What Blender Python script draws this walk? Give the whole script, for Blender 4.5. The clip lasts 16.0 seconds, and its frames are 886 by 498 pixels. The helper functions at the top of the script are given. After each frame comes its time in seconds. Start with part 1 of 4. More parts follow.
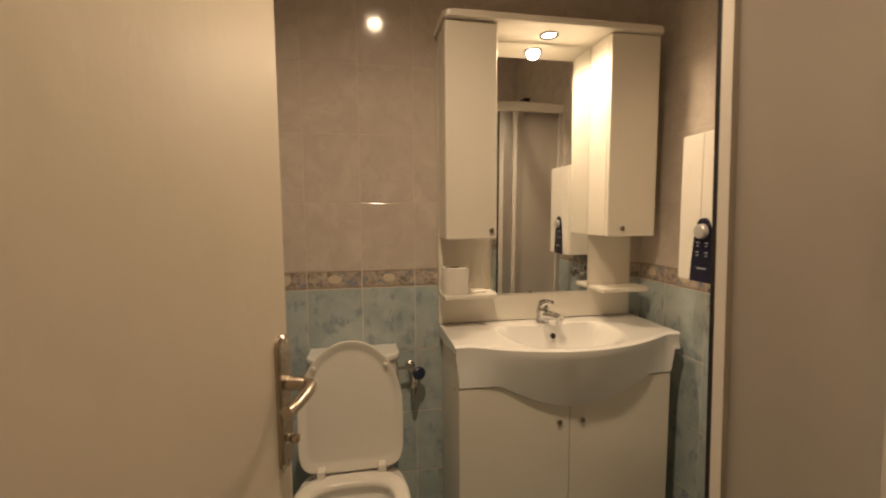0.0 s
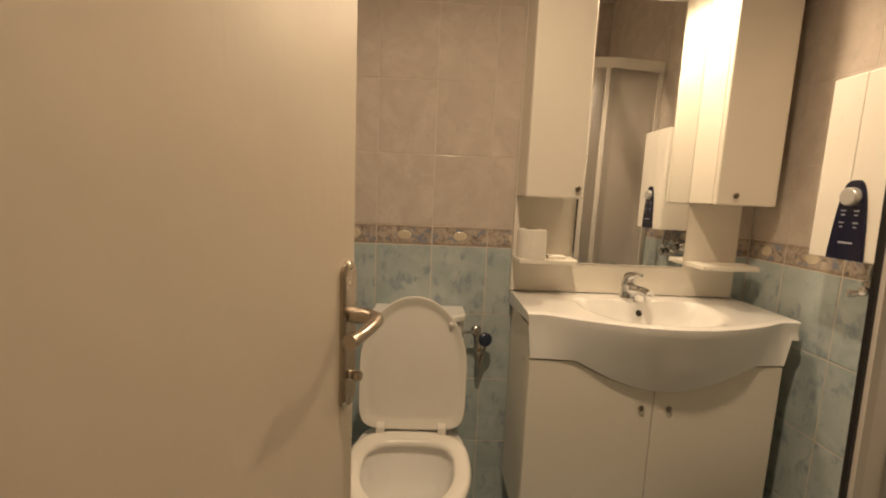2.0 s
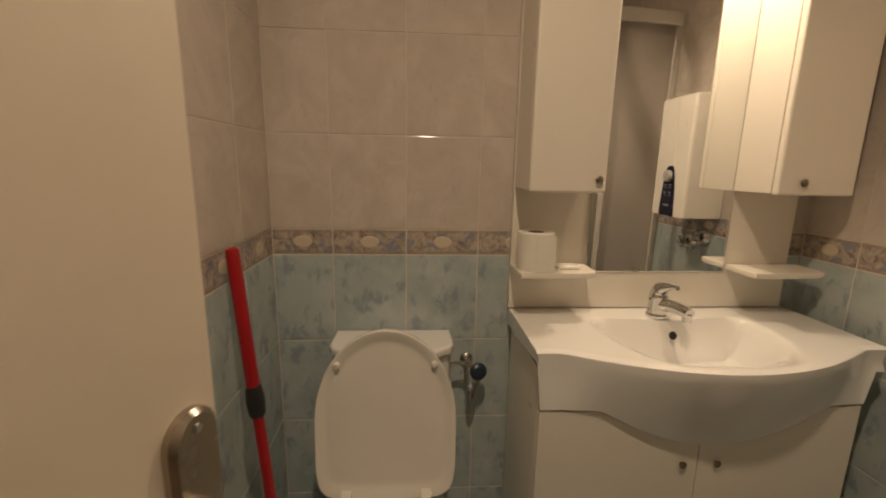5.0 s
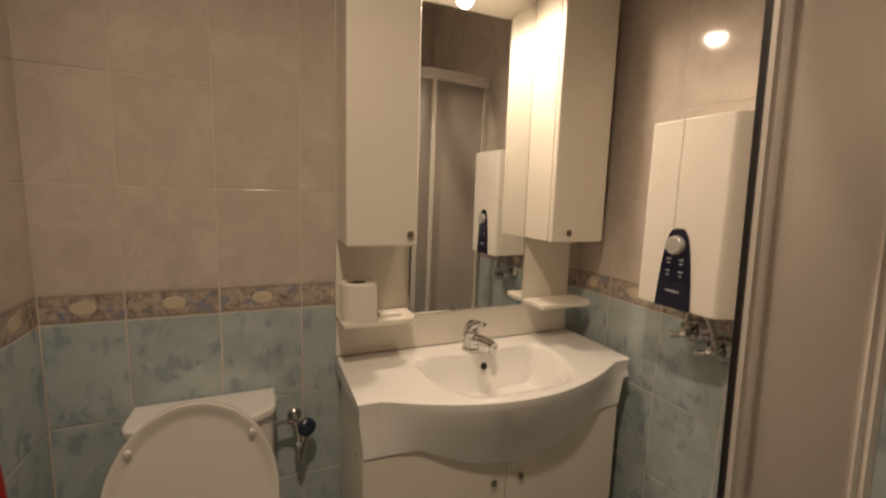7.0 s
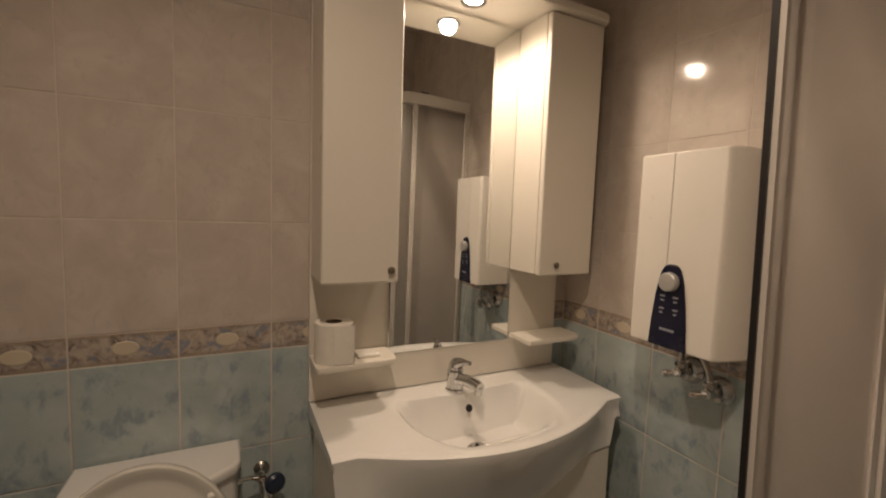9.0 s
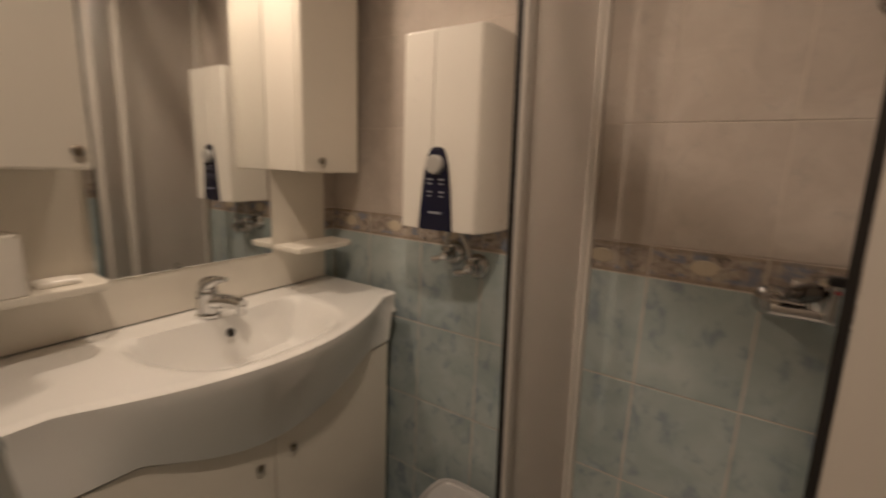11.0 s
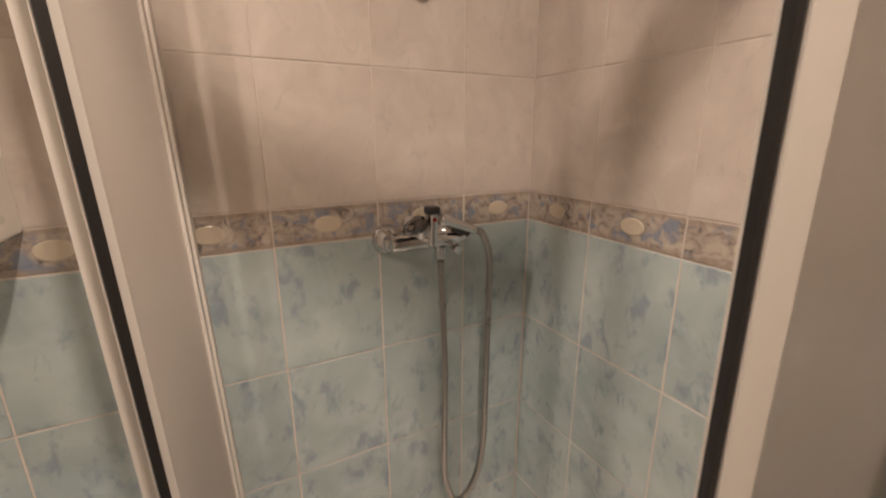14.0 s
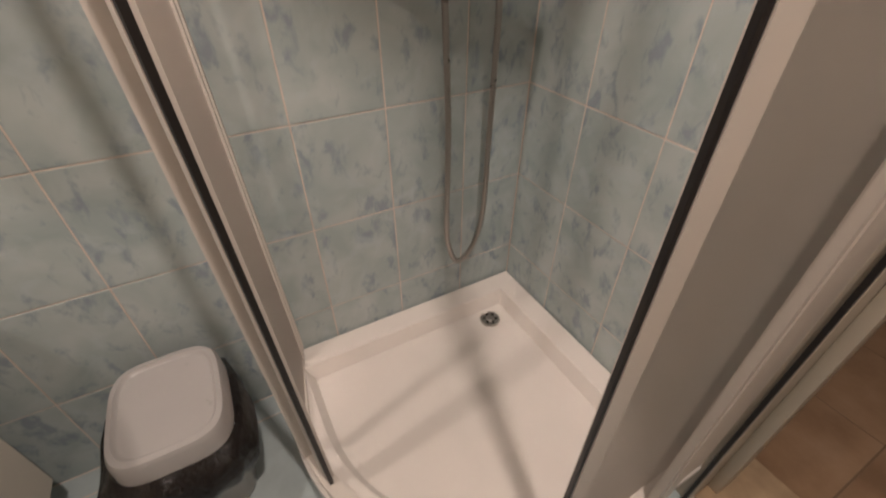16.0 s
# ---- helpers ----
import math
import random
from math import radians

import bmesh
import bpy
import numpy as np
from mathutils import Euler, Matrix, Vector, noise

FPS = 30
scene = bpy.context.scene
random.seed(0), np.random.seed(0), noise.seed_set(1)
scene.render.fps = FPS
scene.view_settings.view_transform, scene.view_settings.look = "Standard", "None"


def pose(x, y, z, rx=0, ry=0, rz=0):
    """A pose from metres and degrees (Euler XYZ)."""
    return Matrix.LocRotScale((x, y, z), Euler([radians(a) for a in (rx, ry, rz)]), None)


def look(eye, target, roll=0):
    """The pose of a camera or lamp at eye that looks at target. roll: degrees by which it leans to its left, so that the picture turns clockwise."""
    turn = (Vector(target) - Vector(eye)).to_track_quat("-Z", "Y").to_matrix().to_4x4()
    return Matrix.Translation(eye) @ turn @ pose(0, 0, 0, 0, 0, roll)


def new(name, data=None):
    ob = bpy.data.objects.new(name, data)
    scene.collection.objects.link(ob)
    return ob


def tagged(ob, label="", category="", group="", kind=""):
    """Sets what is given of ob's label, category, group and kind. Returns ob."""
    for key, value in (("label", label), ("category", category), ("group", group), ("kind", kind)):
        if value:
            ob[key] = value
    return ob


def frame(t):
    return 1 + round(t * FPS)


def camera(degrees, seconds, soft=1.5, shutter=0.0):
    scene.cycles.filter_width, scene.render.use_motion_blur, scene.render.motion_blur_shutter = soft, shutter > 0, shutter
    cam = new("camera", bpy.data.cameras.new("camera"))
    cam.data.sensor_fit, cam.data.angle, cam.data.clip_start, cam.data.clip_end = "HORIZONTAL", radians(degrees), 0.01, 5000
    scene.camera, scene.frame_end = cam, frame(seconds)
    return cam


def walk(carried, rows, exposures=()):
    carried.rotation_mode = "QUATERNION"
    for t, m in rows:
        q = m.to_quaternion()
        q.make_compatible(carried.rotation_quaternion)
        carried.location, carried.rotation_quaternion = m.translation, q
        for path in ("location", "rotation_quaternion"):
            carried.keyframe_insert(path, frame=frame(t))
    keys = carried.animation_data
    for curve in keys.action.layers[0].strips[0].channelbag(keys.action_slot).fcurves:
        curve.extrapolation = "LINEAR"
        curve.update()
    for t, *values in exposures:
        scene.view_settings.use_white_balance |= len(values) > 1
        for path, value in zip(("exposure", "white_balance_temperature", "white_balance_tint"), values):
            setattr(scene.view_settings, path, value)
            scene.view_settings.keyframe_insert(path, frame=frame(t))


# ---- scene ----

cam = camera(93.4, 16.0, soft=2.0, shutter=0.5)
PATH = [
    (0, (-1.146, -1.589, 1.279), (-0.785, 0.371, 1.109), -0.4),
    (0.5, (-1.141, -1.587, 1.221), (-0.923, 0.396, 1.072), 0.4),
    (1, (-1.166, -1.567, 1.212), (-1.05, 0.422, 1.038), 1.6),
    (1.5, (-1.174, -1.549, 1.207), (-1.099, 0.436, 0.979), 2.3),
    (2, (-1.164, -1.494, 1.187), (-1.11, 0.488, 0.923), 2.4),
    (2.5, (-1.141, -1.441, 1.178), (-1.097, 0.543, 0.927), 2.8),
    (3, (-1.15, -1.425, 1.166), (-1.131, 0.548, 0.835), 2.3),
    (5.5, (-1.128, -1.11, 1.261), (-0.897, 0.835, 0.859), -0.2),
    (6, (-1.11, -1.127, 1.268), (-0.623, 0.771, 0.868), 0.8),
    (6.5, (-1.073, -1.171, 1.277), (-0.392, 0.673, 0.907), 0.9),
    (7, (-1.058, -1.187, 1.323), (-0.268, 0.632, 1.062), 1.8),
    (7.5, (-1.042, -1.18, 1.388), (-0.203, 0.629, 1.237), 1.5),
    (8, (-1.043, -1.171, 1.411), (-0.193, 0.637, 1.315), 1.5),
    (10.5, (-1.031, -1.045, 1.234), (0.242, 0.438, 0.81), 2.8),
    (11, (-0.978, -1.046, 1.216), (0.685, -0.004, 0.829), 2.3),
    (11.5, (-0.929, -1.01, 1.173), (0.902, -0.353, 0.71), 2.4),
    (12, (-0.862, -0.984, 1.161), (1.057, -0.748, 0.646), 4.2),
    (12.5, (-0.815, -0.989, 1.157), (1.121, -1.111, 0.667), 4.5),
    (13, (-0.764, -0.949, 1.165), (1.083, -1.543, 0.68), 2.4),
    (13.5, (-0.763, -0.9, 1.196), (1.016, -1.71, 0.774), 1.8),
    (14, (-0.792, -0.887, 1.196), (0.916, -1.787, 0.674), -0.2),
    (14.5, (-0.803, -0.874, 1.153), (0.806, -1.748, 0.349), -1.5),
    (15, (-0.818, -0.853, 1.088), (0.628, -1.624, -0.059), -0.5),
    (15.5, (-0.831, -0.843, 1.05), (0.473, -1.55, -0.291), -0.7),
    (16, (-0.83, -0.84, 1.06), (0.551, -1.599, -0.172), -0.0),
]
walk(cam, [(t, look(eye, target, roll)) for t, eye, target, roll in PATH],
     exposures=[(0, 0.6, 6450, 11), (1.5, 0.9, 6400, 11), (3, 0.66, 6350, 10), (5.5, 0.36, 6050, 12), (7, 0.36, 5850, 13), (8, 0.14, 5750, 14), (10.5, 0.06, 5650, 14),
                (11.5, 0.2, 5550, 15), (12.5, 0.52, 5400, 15), (13.5, 1.08, 5350, 16), (14.5, 1.28, 5250, 16), (15.5, 1.28, 5150, 18), (16, 1.06, 5150, 18)])

# ---- room ----
XL, YF, ZC = -1.525, -1.54, 2.5      # left wall, door wall, ceiling; the back right corner is the origin
DX0, DX1, DTOP = -1.46, -0.75, 2.03  # door opening
WALL_T = 0.11
TW, TH, Z_BORDER, BORDER = 0.2, 0.25, 1.0, 0.07
HALL_Y = -3.0

# ---- world and lamps ----
world = bpy.data.worlds.new("world")
scene.world = world
world.use_nodes = True
world.node_tree.nodes["Background"].inputs[0].default_value = (0.9, 0.8, 0.7, 1)
world.node_tree.nodes["Background"].inputs[1].default_value = 0.02


def spot_lamp(name, x, y, z, watts, angle, blend, radius, colour, target=None):
    data = bpy.data.lights.new(name, "SPOT")
    data.energy, data.spot_size, data.spot_blend, data.shadow_soft_size, data.color = watts, radians(angle), blend, radius, colour
    ob = new(name, data)
    ob.matrix_world = look((x, y, z), target or (x, y - 0.001, 0))
    return ob


WARM = (1.0, 0.74, 0.47)
CROWN_LAMP = (-0.472, -0.1, 1.921)
CEILING_LAMP = (-1.07, -1.0, 2.46)
spot_lamp("crown_spot", CROWN_LAMP[0], CROWN_LAMP[1], CROWN_LAMP[2] - 0.004, 12.2, 168, 0.5, 0.026, WARM)
spot_lamp("ceiling_spot", CEILING_LAMP[0], CEILING_LAMP[1], CEILING_LAMP[2] - 0.056, 42, 146, 0.85, 0.038, WARM)

# ---- materials ----


class Mat:
    """A node material under construction."""

    def __init__(self, name, rough=0.5, metal=0.0, colour=(0.8, 0.8, 0.8)):
        self.m = bpy.data.materials.new(name)
        self.m.use_nodes = True
        self.t = self.m.node_tree
        self.b = self.t.nodes["Principled BSDF"]
        self.b.inputs["Roughness"].default_value = rough
        self.b.inputs["Metallic"].default_value = metal
        self.b.inputs["Base Color"].default_value = (*colour, 1)

    def node(self, kind, **sockets):
        n = self.t.nodes.new(kind)
        for k, v in sockets.items():
            n.inputs[k.replace("_", " ")].default_value = v
        return n

    def link(self, a, b):
        self.t.links.new(a, b)

    def coords(self, scale=(1, 1, 1), turn=(0, 0, 0), vary=True):
        tc = self.node("ShaderNodeTexCoord")
        mp = self.node("ShaderNodeMapping")
        mp.inputs["Scale"].default_value, mp.inputs["Rotation"].default_value = scale, turn
        self.link(tc.outputs["Object"], mp.inputs["Vector"])
        if vary:
            info = self.node("ShaderNodeObjectInfo")
            mul = self.node("ShaderNodeMath")
            mul.operation = "MULTIPLY"
            mul.inputs[1].default_value = 37.0
            self.link(info.outputs["Random"], mul.inputs[0])
            com = self.node("ShaderNodeCombineXYZ")
            for s in "XYZ":
                self.link(mul.outputs[0], com.inputs[s])
            self.link(com.outputs[0], mp.inputs["Location"])
        return mp.outputs[0]

    def noise(self, vec, scale, detail=4, rough=0.55, distort=0.0):
        n = self.node("ShaderNodeTexNoise", Scale=scale, Detail=detail, Roughness=rough, Distortion=distort)
        self.link(vec, n.inputs["Vector"])
        return n.outputs["Fac"]

    def ramp(self, fac, stops):
        r = self.node("ShaderNodeValToRGB")
        e = r.color_ramp.elements
        while len(e) < len(stops):
            e.new(0.5)
        for el, (p, c) in zip(e, stops):
            el.position, el.color = p, (*c, 1) if len(c) == 3 else c
        self.link(fac, r.inputs[0])
        return r.outputs[0]

    def mix(self, a, b, fac, mode="MIX"):
        n = self.t.nodes.new("ShaderNodeMix")
        n.data_type, n.blend_type = "RGBA", mode
        for v, s in ((fac, n.inputs[0]), (a, n.inputs[6]), (b, n.inputs[7])):
            if isinstance(v, (int, float)):
                s.default_value = v
            elif isinstance(v, tuple):
                s.default_value = (*v, 1)
            else:
                self.link(v, s)
        return n.outputs[2]

    def base(self, out):
        self.link(out, self.b.inputs["Base Color"])

    def rough(self, fac, lo, hi):
        mr = self.node("ShaderNodeMapRange")
        mr.inputs["To Min"].default_value, mr.inputs["To Max"].default_value = lo, hi
        self.link(fac, mr.inputs["Value"])
        self.link(mr.outputs[0], self.b.inputs["Roughness"])

    def bump(self, fac, strength=0.2, distance=0.002):
        n = self.node("ShaderNodeBump", Strength=strength, Distance=distance)
        self.link(fac, n.inputs["Height"])
        self.link(n.outputs[0], self.b.inputs["Normal"])


def plain(name, colour, rough, metal=0.0, vary=0.08, scale=6.0, bump=0.0, bump_scale=40.0, coat=0.0):
    """Paint, ceramic, plastic or metal with faint unevenness in colour and gloss."""
    m = Mat(name, rough, metal)
    v = m.coords()
    n = m.noise(v, scale)
    m.base(m.ramp(n, [(0.3, tuple(c * (1 - vary) for c in colour)), (0.7, tuple(min(1, c * (1 + vary * 0.6)) for c in colour))]))
    m.rough(m.noise(v, scale * 4), rough * 0.8, min(1, rough * 1.2))
    if bump:
        m.bump(m.noise(v, bump_scale), bump, 0.001)
    m.b.inputs["Coat Weight"].default_value = coat
    return m.m


def make_blue_tile():
    m = Mat("glazed_blue_tile", 0.2)
    v = m.coords()
    cloud = m.noise(v, 9, 3, 0.5, 0.6)
    base = m.ramp(cloud, [(0.3, (0.355, 0.422, 0.422)), (0.5, (0.425, 0.488, 0.483)), (0.72, (0.49, 0.547, 0.54))])
    strokes = m.noise(m.coords((1.0, 1.0, 0.6), (0, 0.6, 0)), 27, 3, 0.6, 0.3)
    mask = m.ramp(strokes, [(0.53, (0, 0, 0)), (0.67, (0.7, 0.7, 0.7))])
    base = m.mix(base, (0.235, 0.285, 0.355), mask)
    light = m.ramp(m.noise(v, 16, 3, 0.5, 0.8), [(0.55, (0, 0, 0)), (0.72, (0.5, 0.5, 0.5))])
    base = m.mix(base, (0.49, 0.565, 0.585), light)
    m.base(base)
    m.rough(m.noise(v, 60, 2), 0.06, 0.12)
    m.bump(m.noise(v, 22, 3), 0.1, 0.001)
    return m.m


def make_beige_tile():
    m = Mat("glazed_beige_tile", 0.2)
    v = m.coords()
    cloud = m.noise(v, 11, 4, 0.6, 0.8)
    base = m.ramp(cloud, [(0.3, (0.485, 0.428, 0.375)), (0.52, (0.535, 0.475, 0.417)), (0.72, (0.59, 0.53, 0.47))])
    veins = m.ramp(m.noise(m.coords((1, 1, 0.6), (0, 0.5, 0)), 30, 4, 0.65, 1.5), [(0.57, (0, 0, 0)), (0.7, (0.34, 0.34, 0.34))])
    m.base(m.mix(base, (0.37, 0.345, 0.325), veins))
    m.rough(m.noise(v, 60, 2), 0.06, 0.12)
    m.bump(m.noise(v, 18, 3), 0.1, 0.001)
    return m.m


def make_border_tile():
    m = Mat("patterned_border_tile", 0.25)
    v = m.coords()
    n1 = m.noise(v, 42, 3, 0.6, 1.2)
    base = m.ramp(n1, [(0.3, (0.13, 0.115, 0.11)), (0.42, (0.32, 0.27, 0.235)), (0.56, (0.46, 0.39, 0.325)), (0.75, (0.5, 0.45, 0.38))])
    blue = m.ramp(m.noise(v, 33, 2, 0.5, 0.6), [(0.55, (0, 0, 0)), (0.65, (0.8, 0.8, 0.8))])
    base = m.mix(base, (0.2, 0.24, 0.32), blue)
    tc = m.node("ShaderNodeTexCoord")
    sep = m.node("ShaderNodeSeparateXYZ")
    m.link(tc.outputs["Object"], sep.inputs[0])
    ab = m.node("ShaderNodeMath")
    ab.operation = "ABSOLUTE"
    m.link(sep.outputs["Z"], ab.inputs[0])
    band = m.ramp(ab.outputs[0], [(0.024, (0, 0, 0)), (0.0262, (0.85, 0.85, 0.85)), (0.0285, (0.1, 0.1, 0.1)), (0.031, (0.6, 0.6, 0.6))])
    m.base(m.mix(base, (0.3, 0.24, 0.18), band))
    m.bump(n1, 0.3, 0.0012)
    return m.m


def make_grout():
    """Cream joints between the blue tiles, beige ones matched to the tiles above the border."""
    m = Mat("tile_grout", 0.85)
    v = m.coords()
    n = m.noise(v, 9)
    low = m.ramp(n, [(0.3, (0.54, 0.47, 0.41)), (0.7, (0.74, 0.655, 0.57))])
    high = m.ramp(n, [(0.3, (0.56, 0.5, 0.435)), (0.7, (0.66, 0.59, 0.51))])
    tc = m.node("ShaderNodeTexCoord")
    sep = m.node("ShaderNodeSeparateXYZ")
    m.link(tc.outputs["Object"], sep.inputs[0])
    above = m.node("ShaderNodeMath")
    above.operation = "GREATER_THAN"
    above.inputs[1].default_value = Z_BORDER + BORDER + 0.004
    m.link(sep.outputs["Z"], above.inputs[0])
    m.base(m.mix(low, high, above.outputs[0]))
    m.bump(m.noise(v, 40), 0.3, 0.001)
    return m.m


def make_frosted(name):
    """Frosted plastic sheet."""
    m = Mat(name, 0.4)
    out = m.t.nodes["Material Output"]
    bump = m.node("ShaderNodeBump", Strength=0.08, Distance=0.001)
    v = m.coords()
    m.link(m.noise(v, 220, 2), bump.inputs["Height"])
    refr = m.node("ShaderNodeBsdfRefraction", IOR=1.08, Roughness=0.38)
    refr.inputs["Color"].default_value = (0.86, 0.83, 0.8, 1)
    trans = m.node("ShaderNodeBsdfTranslucent")
    trans.inputs["Color"].default_value = (0.74, 0.705, 0.66, 1)
    diff = m.node("ShaderNodeBsdfDiffuse")
    m.link(m.ramp(m.noise(v, 5, 4), [(0.3, (0.54, 0.51, 0.475)), (0.7, (0.58, 0.55, 0.51))]), diff.inputs["Color"])
    gloss = m.node("ShaderNodeBsdfGlossy", Roughness=0.3)
    gloss.inputs["Color"].default_value = (0.7, 0.7, 0.7, 1)
    for s in (refr, trans, diff, gloss):
        m.link(bump.outputs[0], s.inputs["Normal"])

    def blend(a, b, f):
        x = m.node("ShaderNodeMixShader")
        x.inputs[0].default_value = f
        m.link(a.outputs[0], x.inputs[1])
        m.link(b.outputs[0], x.inputs[2])
        return x

    s = blend(blend(blend(trans, diff, 0.42), refr, 0.52), gloss, 0.07)
    m.link(s.outputs[0], out.inputs["Surface"])
    return m.m


def make_glow(name, colour, strength):
    m = Mat(name)
    m.b.inputs["Emission Color"].default_value = (*colour, 1)
    m.b.inputs["Emission Strength"].default_value = strength
    return m.m


def make_hall_tile():
    m = Mat("brown_hall_tile", 0.4)
    v = m.coords()
    m.base(m.ramp(m.noise(v, 7, 5, 0.6), [(0.3, (0.2, 0.125, 0.07)), (0.55, (0.29, 0.19, 0.11)), (0.75, (0.35, 0.24, 0.15))]))
    m.bump(m.noise(v, 60), 0.1, 0.001)
    return m.m


def make_door_paint():
    m = Mat("cream_door_paint", 0.42)
    v = m.coords((1, 1, 0.25), vary=False)
    n = m.noise(v, 14, 5, 0.6, 0.5)
    m.base(m.ramp(m.noise(m.coords(vary=False), 2.2, 4), [(0.3, (0.64, 0.57, 0.465)), (0.7, (0.7, 0.625, 0.515))]))
    m.rough(n, 0.34, 0.5)
    grain = m.noise(m.coords((1, 1, 0.55), vary=False), 26, 3, 0.5, 0.6)
    m.bump(grain, 0.26, 0.003)
    return m.m


def make_bag():
    m = Mat("black_bin_bag", 0.13, colour=(0.009, 0.007, 0.007))
    m.bump(m.noise(m.coords(), 38, 4, 0.6, 1.5), 0.9, 0.008)
    return m.m


BLUE, BEIGE, PATTERN, FROST = make_blue_tile(), make_beige_tile(), make_border_tile(), make_frosted("frosted_shower_pane")
OVAL = plain("cream_medallion", (0.6, 0.52, 0.4), 0.25)
GROUT = make_grout()
DARKGROUT = plain("brown_grout", (0.16, 0.11, 0.07), 0.9)
LACQUER = plain("cream_lacquer", (0.75, 0.705, 0.62), 0.3, vary=0.03, scale=2.5, bump=0.04, bump_scale=12)
CERAMIC = plain("white_ceramic", (0.8, 0.785, 0.755), 0.08, vary=0.02, coat=0.6)
SEAT = plain("white_seat_plastic", (0.78, 0.745, 0.68), 0.22, vary=0.03)
ACRYLIC = plain("white_acrylic", (0.8, 0.755, 0.71), 0.2, vary=0.05, scale=4)
CHROME = plain("chrome", (0.66, 0.655, 0.65), 0.08, 1.0, vary=0.03)
DARKCHROME = plain("dark_polished_chrome", (0.16, 0.15, 0.145), 0.1, 1.0, vary=0.03)
STEEL = plain("brushed_steel", (0.42, 0.4, 0.37), 0.3, 1.0, vary=0.1)
NICKEL = plain("satin_nickel", (0.5, 0.44, 0.37), 0.26, 1.0, vary=0.12, scale=12)
OLDNICKEL = plain("dull_nickel", (0.27, 0.23, 0.18), 0.35, 1.0, vary=0.15, scale=30)
ALU = plain("white_enamelled_aluminium", (0.66, 0.615, 0.56), 0.45, vary=0.012, scale=2.0)
RUBBER = plain("black_rubber_seal", (0.012, 0.01, 0.01), 0.5)
NAVY = plain("navy_plastic", (0.008, 0.009, 0.03), 0.2)
GREYTXT = plain("pale_print", (0.3, 0.31, 0.36), 0.4)
HEATER = plain("white_heater_plastic", (0.8, 0.76, 0.69), 0.3, vary=0.02)
KNOBGREY = plain("silver_plastic", (0.5, 0.49, 0.47), 0.3, 0.3)
RED = plain("red_paint", (0.31, 0.006, 0.01), 0.3, vary=0.12)
BLACK = plain("black_plastic", (0.015, 0.015, 0.016), 0.4)
BLUEPL = plain("dark_blue_plastic", (0.02, 0.03, 0.06), 0.35)
PAPER = plain("toilet_paper", (0.76, 0.72, 0.65), 0.95, bump=0.4, bump_scale=120)
CARD = plain("brown_card", (0.2, 0.13, 0.08), 0.9)
PLASTER = plain("off_white_plaster", (0.57, 0.51, 0.435), 0.9, vary=0.06, bump=0.2, bump_scale=60)
DOORPAINT = make_door_paint()
TRIMPAINT = plain("cream_trim_paint", (0.55, 0.5, 0.41), 0.4, vary=0.05, scale=9, bump=0.08, bump_scale=30)
FLOORTILE = plain("pale_blue_floor_tile", (0.46, 0.53, 0.54), 0.35, vary=0.12, scale=14, bump=0.06)
HALLTILE = make_hall_tile()
THRESH = plain("worn_wood_threshold", (0.42, 0.31, 0.19), 0.5, vary=0.2, scale=20)
BINBODY = plain("clear_grey_bin_plastic", (0.75, 0.75, 0.74), 0.25)
BINBODY.node_tree.nodes["Principled BSDF"].inputs["Transmission Weight"].default_value = 0.6
LID = plain("milky_lid_plastic", (0.43, 0.415, 0.405), 0.3, vary=0.04)
BAG = make_bag()
STAIN = plain("stained_sealant", (0.2, 0.14, 0.08), 0.7, vary=0.45, scale=40)
# near-black colour that paints in the shade inside holes, slots and gaps
DARKGAP = plain("dark_gap", (0.02, 0.018, 0.015), 0.9)
GLASSMIRROR = plain("mirror_silver", (0.86, 0.87, 0.86), 0.015, 1.0, vary=0.0)
BULB = make_glow("lit_halogen_bulb", (1.0, 0.8, 0.55), 60.0)

# ---- building blocks ----
ORIGIN = {}


def thing(name, at, label, category, group=""):
    ob = new(name)
    ob.location = at
    ORIGIN[ob] = Vector(at)
    return tagged(ob, label, category, group)


def mesh_of(name, bm, materials, smooth=35):
    me = bpy.data.meshes.new(name)
    bmesh.ops.recalc_face_normals(bm, faces=bm.faces[:])
    bm.to_mesh(me)
    bm.free()
    for mat in materials if isinstance(materials, (list, tuple)) else [materials]:
        me.materials.append(mat)
    if smooth:
        me.polygons.foreach_set("use_smooth", [True] * len(me.polygons))
        me.set_sharp_from_angle(angle=radians(smooth))
    return me


def part(name, bm, material, parent, label="", smooth=35):
    """One mesh, built in room coordinates, under a thing or a part."""
    at = ORIGIN[parent]
    bm.transform(Matrix.Translation(-at))
    ob = new(name, mesh_of(name, bm, material, smooth))
    if smooth:
        ob.modifiers.new("even_shading", "WEIGHTED_NORMAL").keep_sharp = True
    ob.parent = parent
    ORIGIN[ob] = at
    return tagged(ob, label)


def structure(name, bm, material, label="", smooth=0):
    ob = new(name, mesh_of(name, bm, material, smooth))
    ORIGIN[ob] = Vector((0, 0, 0))
    return tagged(ob, label, kind="structure")


def box(x0, x1, y0, y1, z0, z1, bevel=0.0, seg=2, bm=None):
    out = bm or bmesh.new()
    made = bmesh.ops.create_cube(out, size=1.0)["verts"]
    for v in made:
        v.co = Vector(((x0 + x1) / 2 + v.co.x * (x1 - x0), (y0 + y1) / 2 + v.co.y * (y1 - y0), (z0 + z1) / 2 + v.co.z * (z1 - z0)))
    if bevel:
        edges = list({e for v in made for e in v.link_edges})
        bmesh.ops.bevel(out, geom=edges, offset=bevel, segments=seg, profile=0.5, affect="EDGES")
    return out


